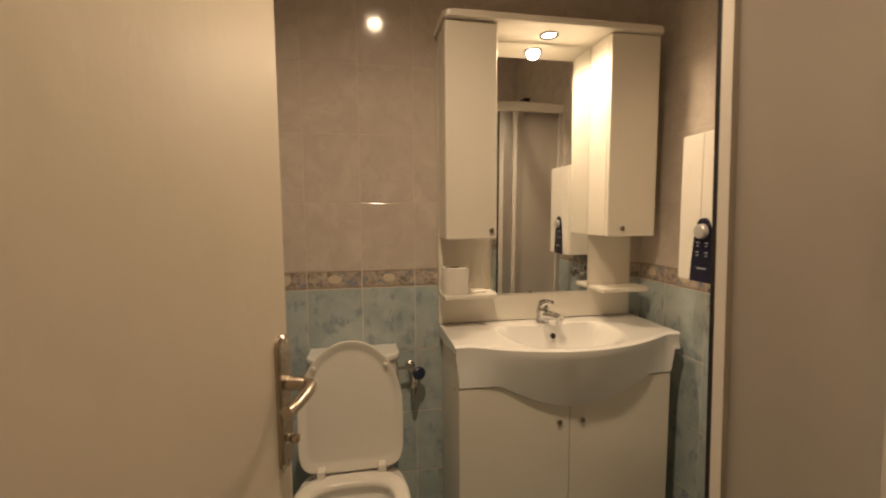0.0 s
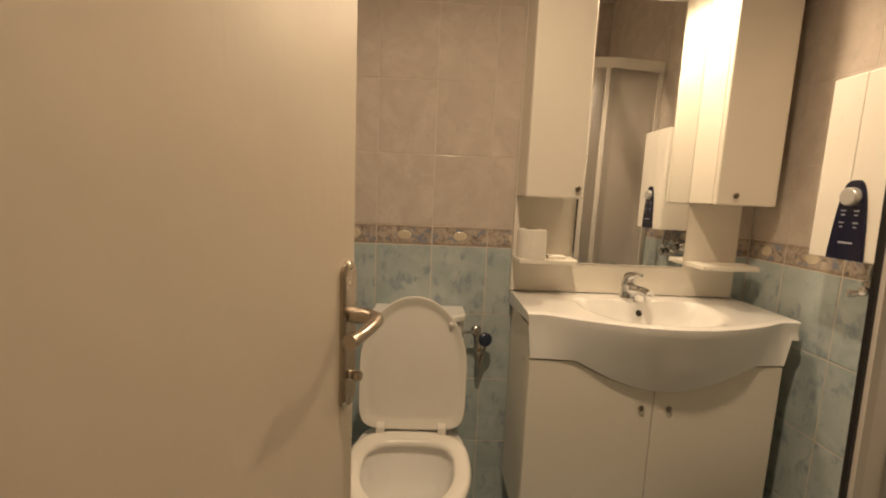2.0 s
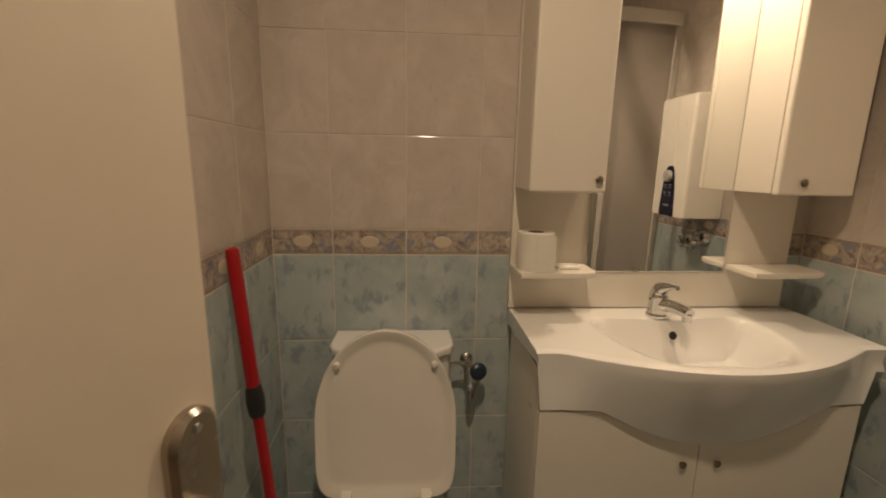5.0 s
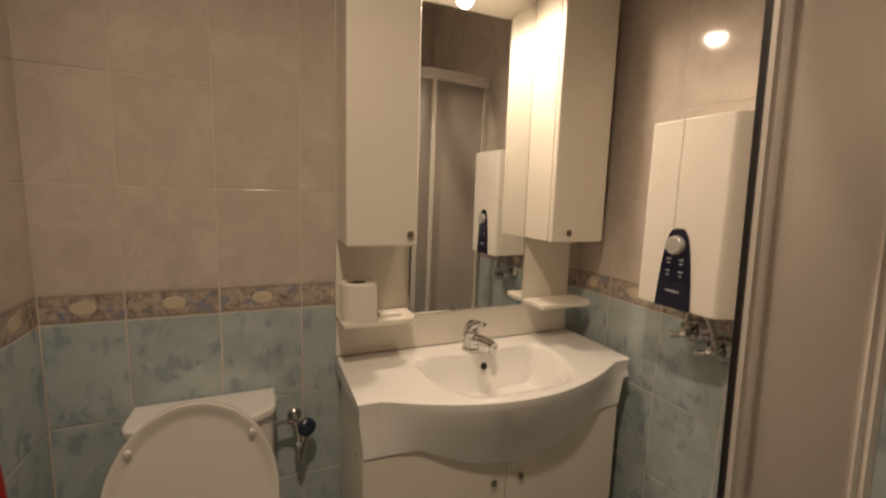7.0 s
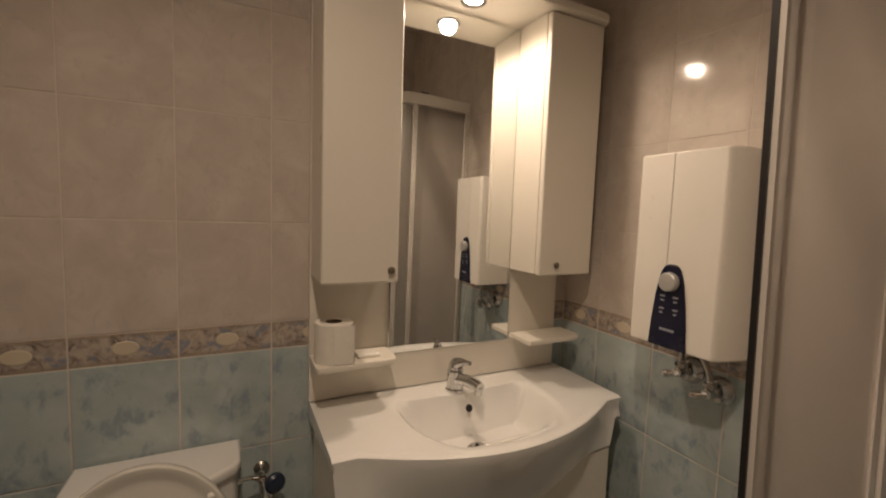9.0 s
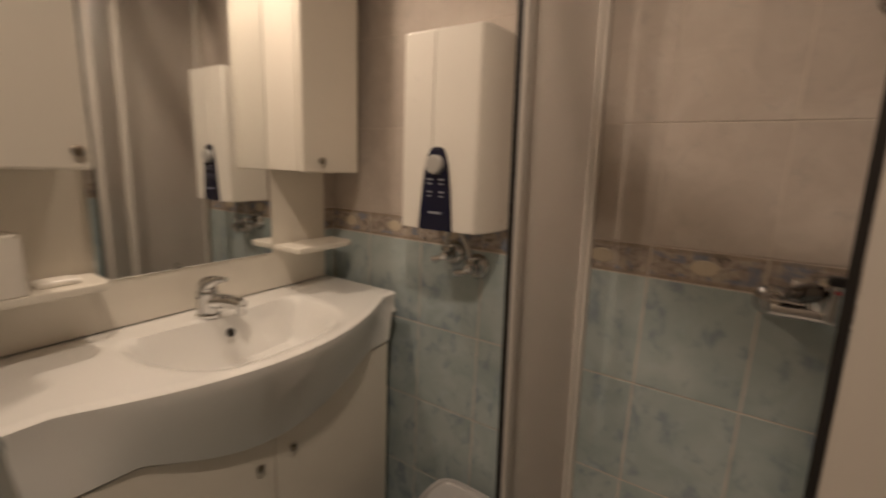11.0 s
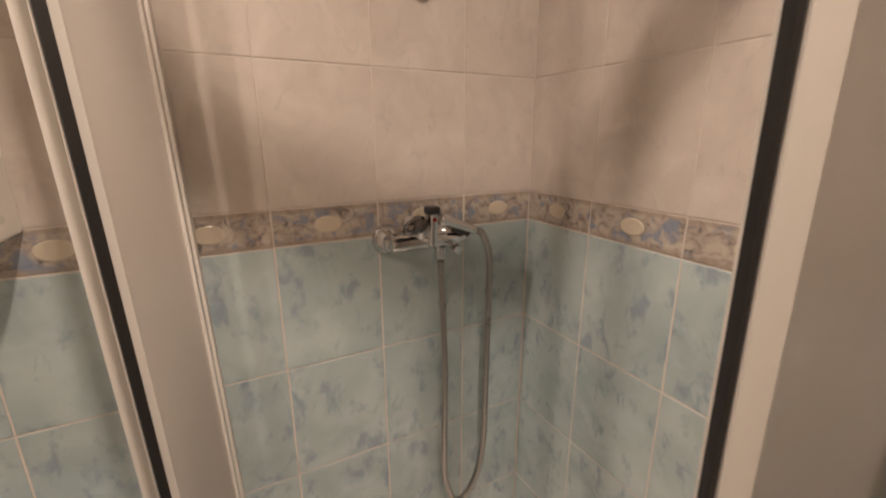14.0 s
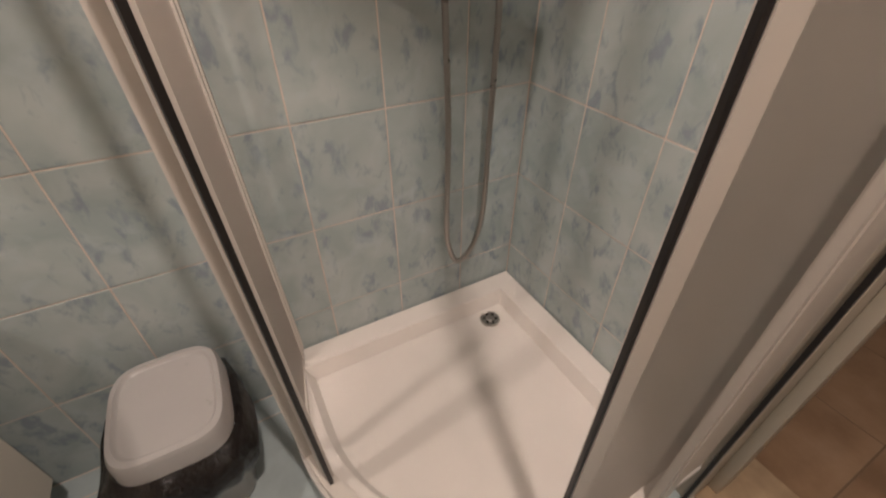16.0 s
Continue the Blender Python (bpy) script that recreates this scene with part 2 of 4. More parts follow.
def lathe(profile, at, axis=(0, 0, 1), seg=24, bm=None):
    """Turn (radius, height) pairs about an axis through at."""
    out = bm or bmesh.new()
    q = Vector((0, 0, 1)).rotation_difference(Vector(axis).normalized())
    rings = []
    for r, h in profile:
        if r < 1e-5:
            rings.append([out.verts.new(q @ Vector((0, 0, h)) + Vector(at))])
        else:
            rings.append([out.verts.new(q @ Vector((r * math.cos(2 * math.pi * k / seg), r * math.sin(2 * math.pi * k / seg), h)) + Vector(at))
                          for k in range(seg)])
    for a, b in zip(rings, rings[1:]):
        for k in range(seg):
            n = (k + 1) % seg
            if len(a) == 1 and len(b) > 1:
                out.faces.new((a[0], b[k], b[n]))
            elif len(b) == 1 and len(a) > 1:
                out.faces.new((a[k], a[n], b[0]))
            elif len(a) > 1:
                out.faces.new((a[k], a[n], b[n], b[k]))
    return out


def tube(points, radius, seg=10, bm=None, caps=True):
    """A round bar swept along points; radius is a number or one for each point."""
    out = bm or bmesh.new()
    pts = [Vector(p) for p in points]
    rad = radius if isinstance(radius, (list, tuple)) else [radius] * len(pts)
    rings, up = [], None
    for i, p in enumerate(pts):
        d = (pts[min(i + 1, len(pts) - 1)] - pts[max(i - 1, 0)]).normalized()
        if up is None:
            up = d.orthogonal().normalized()
        up = (up - d * up.dot(d)).normalized()
        side = d.cross(up)
        rings.append([out.verts.new(p + rad[i] * (math.cos(2 * math.pi * k / seg) * up + math.sin(2 * math.pi * k / seg) * side)) for k in range(seg)])
    for a, b in zip(rings, rings[1:]):
        for k in range(seg):
            out.faces.new((a[k], a[(k + 1) % seg], b[(k + 1) % seg], b[k]))
    if caps:
        out.faces.new(rings[0][::-1])
        out.faces.new(rings[-1])
    return out


def curve_points(ctrl, n=8):
    """Catmull-Rom points through ctrl."""
    p = [Vector(c) for c in ctrl]
    p = [2 * p[0] - p[1]] + p + [2 * p[-1] - p[-2]]
    out = []
    for i in range(1, len(p) - 2):
        for k in range(n):
            t = k / n
            out.append(0.5 * (2 * p[i] + (p[i + 1] - p[i - 1]) * t + (2 * p[i - 1] - 5 * p[i] + 4 * p[i + 1] - p[i + 2]) * t * t
                              + (3 * p[i] - p[i - 1] - 3 * p[i + 1] + p[i + 2]) * t ** 3))
    return out + [p[-2]]


def loft(rings, closed=True, cap0=False, cap1=False, bm=None):
    out = bm or bmesh.new()
    vs = [[out.verts.new(p) for p in r] for r in rings]
    n = len(vs[0])
    for a, b in zip(vs, vs[1:]):
        for k in range(n if closed else n - 1):
            out.faces.new((a[k], a[(k + 1) % n], b[(k + 1) % n], b[k]))
    if cap0:
        out.faces.new(vs[0][::-1])
    if cap1:
        out.faces.new(vs[-1])
    return out


def prism(outline, z0, z1, bevel=0.0, seg=2):
    """An upright prism on an outline of (x, y)."""
    bm = bmesh.new()
    low, high = [bm.verts.new((x, y, z0)) for x, y in outline], [bm.verts.new((x, y, z1)) for x, y in outline]
    bm.faces.new(low[::-1])
    bm.faces.new(high)
    for k in range(len(outline)):
        n = (k + 1) % len(outline)
        bm.faces.new((low[k], low[n], high[n], high[k]))
    if bevel:
        ends = [e for e in bm.edges if abs(e.verts[0].co.z - e.verts[1].co.z) < 1e-6]
        bmesh.ops.bevel(bm, geom=ends, offset=bevel, segments=seg, profile=0.5, affect="EDGES")
    return bm


def ribbon(path, thick, z0, z1):
    """An upright sheet of a thickness that follows (x, y) points."""
    p = [Vector((x, y)) for x, y in path]
    left, right = [], []
    for i, a in enumerate(p):
        d = (p[min(i + 1, len(p) - 1)] - p[max(i - 1, 0)]).normalized()
        n = Vector((-d.y, d.x)) * thick / 2
        left.append(a + n)
        right.append(a - n)
    return prism([(v.x, v.y) for v in left + right[::-1]], z0, z1)


# ---- setting ----
G = 0.0011  # the joints lie this far behind the tile faces
wall_back = structure("wall_back", box(XL - WALL_T, WALL_T, G, G + WALL_T, 0, ZC), GROUT, "tiled wall behind toilet and washbasin")
wall_right = structure("wall_right", box(G, G + WALL_T, YF - WALL_T, G, 0, ZC), GROUT, "tiled wall with water heater and shower mixer")
wall_left = structure("wall_left", box(XL - G - WALL_T, XL - G, YF - WALL_T, G, 0, ZC), GROUT, "tiled wall beside the toilet")
bm = box(DX1 + 0.03, G, YF - G - WALL_T, YF - G, 0, ZC)
box(XL - G, DX0 - 0.03, YF - G - WALL_T, YF - G, 0, ZC, bm=bm)
box(DX0 - 0.03, DX1 + 0.03, YF - G - WALL_T, YF - G, DTOP + 0.03, ZC, bm=bm)
wall_front = structure("wall_front", bm, GROUT, "tiled wall with the doorway")
structure("ceiling", box(XL - 0.2, 0.2, YF - 0.2, 0.2, ZC, ZC + 0.1), PLASTER, "off-white plaster ceiling")
floor = structure("floor", box(XL - 0.1, 0.1, YF - WALL_T, 0.1, -0.1, -G), GROUT, "pale blue tiled bathroom floor")
hall_floor = structure("hall_floor", box(-2.6, 1.0, HALL_Y, YF - WALL_T, -0.1, -G), DARKGROUT, "brown tiled hall floor")
structure("hall_wall_back", box(-2.6, 1.0, HALL_Y - 0.1, HALL_Y, 0, ZC), PLASTER)
structure("hall_wall_left", box(-2.7, -2.6, HALL_Y - 0.1, YF - WALL_T, 0, ZC), PLASTER)
structure("hall_wall_right", box(1.0, 1.1, HALL_Y - 0.1, YF - WALL_T, 0, ZC), PLASTER)
bm = box(-2.7, XL - 0.12, YF - WALL_T, YF - WALL_T + 0.1, 0, ZC)
box(0.12, 1.1, YF - WALL_T, YF - WALL_T + 0.1, 0, ZC, bm=bm)
structure("hall_wall_front", bm, PLASTER)
structure("hall_ceiling", box(-2.7, 1.1, HALL_Y - 0.1, YF - 0.2, ZC, ZC + 0.1), PLASTER)
structure("threshold", box(DX0, DX1, -1.765, YF - 0.015, -0.05, 0.006, 0.003), THRESH, "worn tan threshold strip under the door")

# door frame: lining boards and casings
bm = box(DX0 - 0.03, DX0, YF - WALL_T - 0.012, YF + 0.012, 0, DTOP + 0.03, 0.003)
box(DX1, DX1 + 0.03, YF - WALL_T - 0.012, YF + 0.012, 0, DTOP + 0.03, 0.003, bm=bm)
box(DX0, DX1, YF - WALL_T - 0.012, YF + 0.012, DTOP, DTOP + 0.03, 0.003, bm=bm)
for y0, y1 in ((YF + 0.0125, YF + 0.026), (YF - WALL_T - 0.026, YF - WALL_T - 0.0125)):
    if y0 < YF:
        box(DX0 - 0.065, DX0 - 0.004, y0, y1, 0, DTOP + 0.065, 0.003, bm=bm)
    if y0 < YF:
        box(DX1 + 0.004, DX1 + 0.045, y0, y1, 0, DTOP + 0.065, 0.003, bm=bm)
    box(DX0 - 0.02, DX1 + 0.004, y0, y1, DTOP + 0.004, DTOP + 0.065, 0.003, bm=bm)
box(DX1 - 0.024, DX1, YF - WALL_T - 0.012, YF - 0.06, 0.006, DTOP, 0.003, bm=bm)
box(DX0, DX0 + 0.012, YF - WALL_T - 0.012, YF - 0.06, 0.006, DTOP, 0.003, bm=bm)
door_frame = structure("door_frame", bm, TRIMPAINT, "cream painted wooden door frame", smooth=35)


structure("sealant_joint", box(-0.7475, -0.7395, YF + 0.0125, YF + 0.022, 0.001, 1.92), RUBBER, "dark open joint beside the door frame")

# ---- door ----


def build_door():
    u = Vector((0.175, 0.69, 0)).normalized()      # along the leaf, away from the hinges
    n = Vector((u.y, -u.x, 0))                     # towards the room
    m = Matrix.Translation((DX0 + 0.004, YF + 0.006, 0)) @ Matrix((( u.x, n.x, 0, 0), (u.y, n.y, 0, 0), (0, 0, 1, 0), (0, 0, 0, 1)))
    door = thing("door", (DX0, YF, 0), "cream painted flush door standing open on its hinges", "door")

    def put(name, bm, mat, parent, label=""):
        bm.transform(m)
        return part(name, bm, mat, parent, label)

    w = 0.705
    leaf = put("leaf", box(0, w, -0.04, 0, 0.012, DTOP - 0.005, 0.003), DOORPAINT, door)
    for z in (0.25, 1.0, 1.78):
        put("hinge", lathe([(0, -0.045), (0.006, -0.045), (0.007, 0), (0.006, 0.045), (0, 0.045)], (0.0, 0.0, z), seg=12), NICKEL, door, "satin nickel hinge")
    up = 0.676
    outline = [(0.0215 * math.cos(a), (0.093 if math.sin(a) > 0 else -0.093) + 0.0215 * math.sin(a)) for a in [math.pi * k / 10 for k in range(20)]]
    bm = bmesh.new()
    rings = [[Vector((up + s * x, d, 0.968 + s2 * z)) for x, z in outline] for d, s, s2 in ((0.0, 1, 1), (0.005, 1, 1), (0.009, 0.82, 0.97))]
    plate = put("handle_plate", loft(rings, cap1=True), NICKEL, door, "satin nickel long handle plate")
    put("lever", tube(curve_points([(up, 0.006, 1.0), (up, 0.04, 1.0), (up - 0.008, 0.052, 1.0), (up - 0.03, 0.056, 0.999), (up - 0.062, 0.055, 0.996), (up - 0.092, 0.05, 0.994)], 5),
                      [0.012] * 5 + [0.0105] * 8 + [0.0095] * 5 + [0.0088] * 5 + [0.0105] * 3, 12), NICKEL, plate)
    put("thumb_turn", lathe([(0, 0.027), (0.007, 0.026), (0.0085, 0.02), (0.006, 0.012), (0.009, 0.009), (0.009, 0.004)], (up, 0, 0.905), (0, 1, 0), 14), NICKEL, plate)
    for z in (1.07, 0.866):
        put("screw", lathe([(0, 0.0105), (0.003, 0.0102), (0.0036, 0.0085)], (up, 0, z), (0, 1, 0), 10), CHROME, plate)


build_door()

# ---- washbasin, its cabinet and the mirror cabinet ----
VX0, VX1 = -0.872, -0.045
VC = (VX0 + VX1) / 2


def front_of_basin(x):
    """How far the basin's front edge stands off the wall at x."""
    a = min(1.0, abs(x - VC) / 0.4135)
    s = min(1.0, a / 0.87)
    return 0.303 + 0.108 * (1 - s * s) ** 1.08


def seam_height(x):
    a = min(1.0, abs(x - VC - 0.01) / 0.385)
    s = min(1.0, a / 0.72)
    return 0.707 - 0.085 * (1 - s * s) ** 1.15


def build_washbasin():
    basin = thing("washbasin", (VC, -0.2, 0.7), "glossy white ceramic washbasin with a bowed front", "washbasin")
    nx, top = 64, 0.848
    xs = [VX0 + (VX1 - VX0) * k / nx for k in range(nx + 1)]
    ts = [k / 30 for k in range(31)]

    def deep(x, y):
        """The basin's hollow."""
        fy = (-y - 0.108) / max(0.05, front_of_basin(x) - 0.012 - 0.108)
        half = 0.215 + 0.02 * max(0, min(1, fy)) - 0.09 * max(0, fy) ** 3
        fx = (x - VC) / half
        if fy <= 0 or fy >= 1 or abs(fx) >= 1:
            return 0
        back = min(1, fy / 0.12)
        side = min(1, (1 - abs(fx)) / 0.3)
        front = min(1, (1 - fy) / 0.7)
        edge = back * front * front * (3 - 2 * front) * side * side * (3 - 2 * side)
        return 0.108 * edge

    bm = bmesh.new()
    gridv = []
    for x in xs:
        f = front_of_basin(x)
        gridv.append([bm.verts.new((x, -f * t, top - deep(x, -f * t) - (0.004 if t > 0.99 else 0))) for t in ts])
    for a, b in zip(gridv, gridv[1:]):
        for k in range(30):
            bm.faces.new((a[k], a[k + 1], b[k + 1], b[k]))
    # rim and apron
    lower = []
    for i, x in enumerate(xs):
        f = front_of_basin(x)
        xi = max(VX0 + 0.004, min(VX1 - 0.004, x))
        low = 1.0 if -0.862 < x < -0.083 else 0.0
        z_end = 0.792 - (0.792 - seam_height(x) - 0.004) * low * low * (3 - 2 * low)
        col = [gridv[i][-1]]
        for d, z in ((0.0, top - 0.012), (0.002, top - 0.03)):
            col.append(bm.verts.new((xi, -(f - d), z)))
        for s in (0.25, 0.5, 0.75, 1.0):
            col.append(bm.verts.new((xi, -((f - 0.003) * (1 - s) + (0.3095 + 0.16 * (f - 0.303)) * s), (top - 0.035) * (1 - s) + z_end * s)))
        col.append(bm.verts.new((xi, -0.3, z_end + 0.002)))
        lower.append(col)
    for a, b in zip(lower, lower[1:]):
        for k in range(len(a) - 1):
            bm.faces.new((a[k], a[k + 1], b[k + 1], b[k]))
    for col, g in ((lower[0], gridv[0]), (lower[-1], gridv[-1])):
        back = [bm.verts.new((g[0].co.x, -0.001, z)) for z in (top - 0.05,)]
        bm.faces.new(list(g) + col[1:3] + back)
    part("bowl", bm, CERAMIC, basin, smooth=50)
    # waste and overflow
    zd = top - 0.1085
    waste = part("waste", lathe([(0.0, 0.003), (0.006, 0.004), (0.012, 0.003), (0.014, 0.0015), (0.026, 0.004), (0.03, 0.003), (0.031, -0.002)], (VC - 0.015, -0.225, zd + 0.003), seg=24), CHROME, basin, "chrome waste grid")
    for k in range(5):
        a = 2 * math.pi * k / 5
        part("slot", lathe([(0, 0.0046), (0.0042, 0.0045), (0.0042, 0.002)], (VC - 0.015 + 0.018 * math.cos(a), -0.225 + 0.018 * math.sin(a), zd + 0.003), seg=10), DARKGAP, waste, "dark drain slot")
    part("overflow", lathe([(0, 0.002), (0.009, 0.0022), (0.011, 0.0005)], (VC + 0.003, -0.1365, 0.812), (0, -0.94, 0.34), 18), DARKGAP, basin, "dark round overflow hole")


def build_faucet():
    x, y, z = VC - 0.018, -0.085, 0.848
    tap = thing("faucet", (x, y, z), "chrome single-lever mixer tap on the washbasin", "faucet")
    part("body", lathe([(0, 0), (0.026, 0), (0.027, 0.006), (0.0235, 0.012), (0.0225, 0.05), (0.024, 0.058), (0.022, 0.064), (0.0, 0.066)], (x, y, z)), CHROME, tap)
    sp = curve_points([(x + 0.005, y - 0.01, z + 0.036), (x + 0.016, y - 0.042, z + 0.041), (x + 0.025, y - 0.072, z + 0.041), (x + 0.029, y - 0.094, z + 0.038)], 5)
    spout = part("spout", tube(sp, [0.0185 - 0.0045 * k / len(sp) for k in range(len(sp))], 14), CHROME, tap)
    part("aerator", lathe([(0, -0.022), (0.009, -0.022), (0.0115, -0.02), (0.0115, 0.0), (0, 0.002)], (x + 0.028, y - 0.086, z + 0.036), seg=16), CHROME, spout)
    part("lever", tube(curve_points([(x, y, z + 0.062), (x + 0.002, y - 0.004, z + 0.078), (x + 0.01, y - 0.028, z + 0.09), (x + 0.018, y - 0.052, z + 0.094)], 5),
                       [0.021] * 5 + [0.02 - 0.002 * k for k in range(6)] + [0.008, 0.0075, 0.007, 0.0065, 0.006], 14), CHROME, tap)
    part("rod_knob", tube([(x, y + 0.028, z), (x, y + 0.028, z + 0.045), (x, y + 0.028, z + 0.052)], [0.003, 0.003, 0.005], 8), CHROME, tap)
    part("mark", lathe([(0, 0.0005), (0.003, 0.0005), (0.003, -0.001)], (x - 0.0235, y, z + 0.05), (-1, 0, 0), 10), BLACK, tap, "black mark")


def knob(x, y, z, parent, wide=0.011):
    part("knob", lathe([(0, 0.0105), (0.006, 0.01), (0.0095, 0.008), (0.0085, 0.006), (0.005, 0.0045), (0.0045, 0.001)], (x, y, z), (0, -1, 0), 14), OLDNICKEL, parent, "small dull nickel knob")


def build_vanity():
    x0, x1, yf, z0, z1 = -0.86, -0.085, -0.29, 0.13, 0.795
    van = thing("vanity_cabinet", (VC, -0.15, 0.0), "cream lacquered two-door cabinet under the washbasin", "cabinet")
    bm = box(x0, x0 + 0.018, yf, -0.006, z0, z1, 0.002)
    box(x1 - 0.018, x1, yf, -0.006, z0, z1, 0.002, bm=bm)
    box(x0 + 0.018, x1 - 0.018, yf, -0.006, z0, z0 + 0.018, bm=bm)
    part("body", bm, LACQUER, van)
    # fascia over the doors, cut to the bowed seam
    n = 48
    bm = bmesh.new()
    rows = []
    for k in range(n + 1):
        x = x0 + (x1 - x0) * k / n
        zs = seam_height(x) + 0.003
        rows.append([bm.verts.new((x, y, z)) for y, z in ((yf, zs), (yf - 0.008, zs), (yf - 0.008, z1), (yf, z1))])
    for a, b in zip(rows, rows[1:]):
        for k in range(4):
            bm.faces.new((a[k], a[(k + 1) % 4], b[(k + 1) % 4], b[k]))
    bm.faces.new(rows[0])
    bm.faces.new(rows[-1][::-1])
    part("fascia", bm, LACQUER, van)
    mid = VC - 0.012
    for a, b, kx in ((x0 + 0.001, mid - 0.0015, mid - 0.04), (mid + 0.0015, x1 - 0.001, mid + 0.045)):
        bm = bmesh.new()
        rows = []
        for k in range(31):
            x = a + (b - a) * k / 30
            zs = seam_height(x) - 0.003
            rows.append([bm.verts.new((x, y, z)) for y, z in ((yf, z0 + 0.002), (yf - 0.018, z0 + 0.002), (yf - 0.018, zs), (yf, zs))])
        for p, q in zip(rows, rows[1:]):
            for k in range(4):
                bm.faces.new((p[k], p[(k + 1) % 4], q[(k + 1) % 4], q[k]))
        bm.faces.new(rows[0])
        bm.faces.new(rows[-1][::-1])
        knob(kx, yf - 0.018, 0.565, part("door", bm, LACQUER, van))
    # added sheet, coloured near-black as the shade seen through the seam
    part("inner_board", box(x0 + 0.02, x1 - 0.02, yf + 0.001, yf + 0.004, 0.56, 0.72), DARKGAP, van, "near-black sheet standing in for the shade behind the door gap")
    for x in (x0 + 0.04, x1 - 0.025):
        for y in (yf + 0.035, -0.05):
            part("foot", lathe([(0, 0), (0.02, 0), (0.021, 0.004), (0.014, 0.02), (0.013, 0.11), (0.022, 0.118), (0.022, 0.13), (0, 0.13)], (x, y, 0), seg=16), BLACK, van, "black plastic foot")


def build_mirror_cabinet():
    cab = thing("mirror_cabinet", (VC, -0.01, 0.86), "cream lacquered mirror cabinet with two tall cupboards", "cabinet")
    part("back_panel", box(-0.875, -0.06, -0.02, -0.002, 0.851, 1.925, 0.002), LACQUER, cab)
    mirror = part("mirror", box(-0.662, -0.256, -0.0255, -0.0205, 0.958, 1.9245, 0.0015), GLASSMIRROR, cab, "clear frameless mirror", smooth=0)
    # rounded crown board with the lamp in it
    outline = [(-0.883, -0.003), (-0.883, -0.165), (-0.87, -0.186), (-0.85, -0.193), (-0.085, -0.193), (-0.066, -0.186), (-0.053, -0.165), (-0.053, -0.003)]
    crown = part("crown", prism(outline, 1.926, 1.95, 0.005), LACQUER, cab)
    ring = lathe([(0.024, 0.0), (0.026, -0.004), (0.034, -0.005), (0.036, -0.001), (0.036, 0.0)], (CROWN_LAMP[0], CROWN_LAMP[1], 1.9258), seg=28)
    lamp = part("spotlight", ring, CHROME, crown, "recessed halogen spotlight, lit")
    part("bulb", lathe([(0, -0.0012), (0.016, -0.0012), (0.0225, -0.0002)], (CROWN_LAMP[0], CROWN_LAMP[1], 1.9255), seg=24), BULB, crown, "glowing halogen bulb")
    for x0, x1, kx in ((-0.873, -0.692, -0.712), (-0.262, -0.066, -0.205)):
        body = part("cupboard", box(x0, x1, -0.15, -0.0265 if x0 > -0.5 else -0.021, 1.19, 1.9255, 0.002), LACQUER, cab)
        leaf = part("cupboard_door", box(x0 - 0.001, x1 + 0.001, -0.172, -0.1515, 1.187, 1.9225, 0.006, 3), LACQUER, body)
        knob(kx, -0.172, 1.218, leaf)
    for x0, x1 in ((-0.876, -0.668), (-0.252, -0.04)):
        out = [(x0, -0.0265), (x0, -0.125), (x0 + 0.006, -0.133), (x1 - 0.03, -0.133), (x1 - 0.008, -0.125), (x1, -0.105), (x1, -0.0265)]
        part("shelf", prism(out, 0.966, 0.982, 0.004), LACQUER, cab)


build_washbasin()
build_faucet()
build_vanity()
build_mirror_cabinet()


def build_paper():
    x, y, z = -0.825, -0.082, 0.982
    roll = thing("toilet_paper_roll", (x, y, z), "white toilet paper roll standing on the shelf", "toilet paper")
    part("paper", lathe([(0.021, 0.004), (0.021, 0), (0.046, 0), (0.0475, 0.003), (0.0475, 0.095), (0.046, 0.098), (0.021, 0.098), (0.0208, 0.06)], (x, y, z), seg=36), PAPER, roll)
    part("core", lathe([(0.0205, 0.002), (0.0205, 0.097), (0.0195, 0.097), (0.0195, 0.002)], (x, y, z), seg=24), CARD, roll, "brown card core")
    part("loose_end", box(x - 0.01, x + 0.04, y - 0.0495, y - 0.048, z + 0.001, z + 0.095, 0.0005), PAPER, roll)
    soap = thing("soap_bar", (-0.735, -0.075, 0.982), "small off-white bar of soap on the shelf", "soap")
    bm = box(-0.768, -0.708, -0.105, -0.065, 0.982, 0.993, 0.004, 3)
    part("bar", bm, SEAT, soap)


build_paper()

# ---- toilet ----


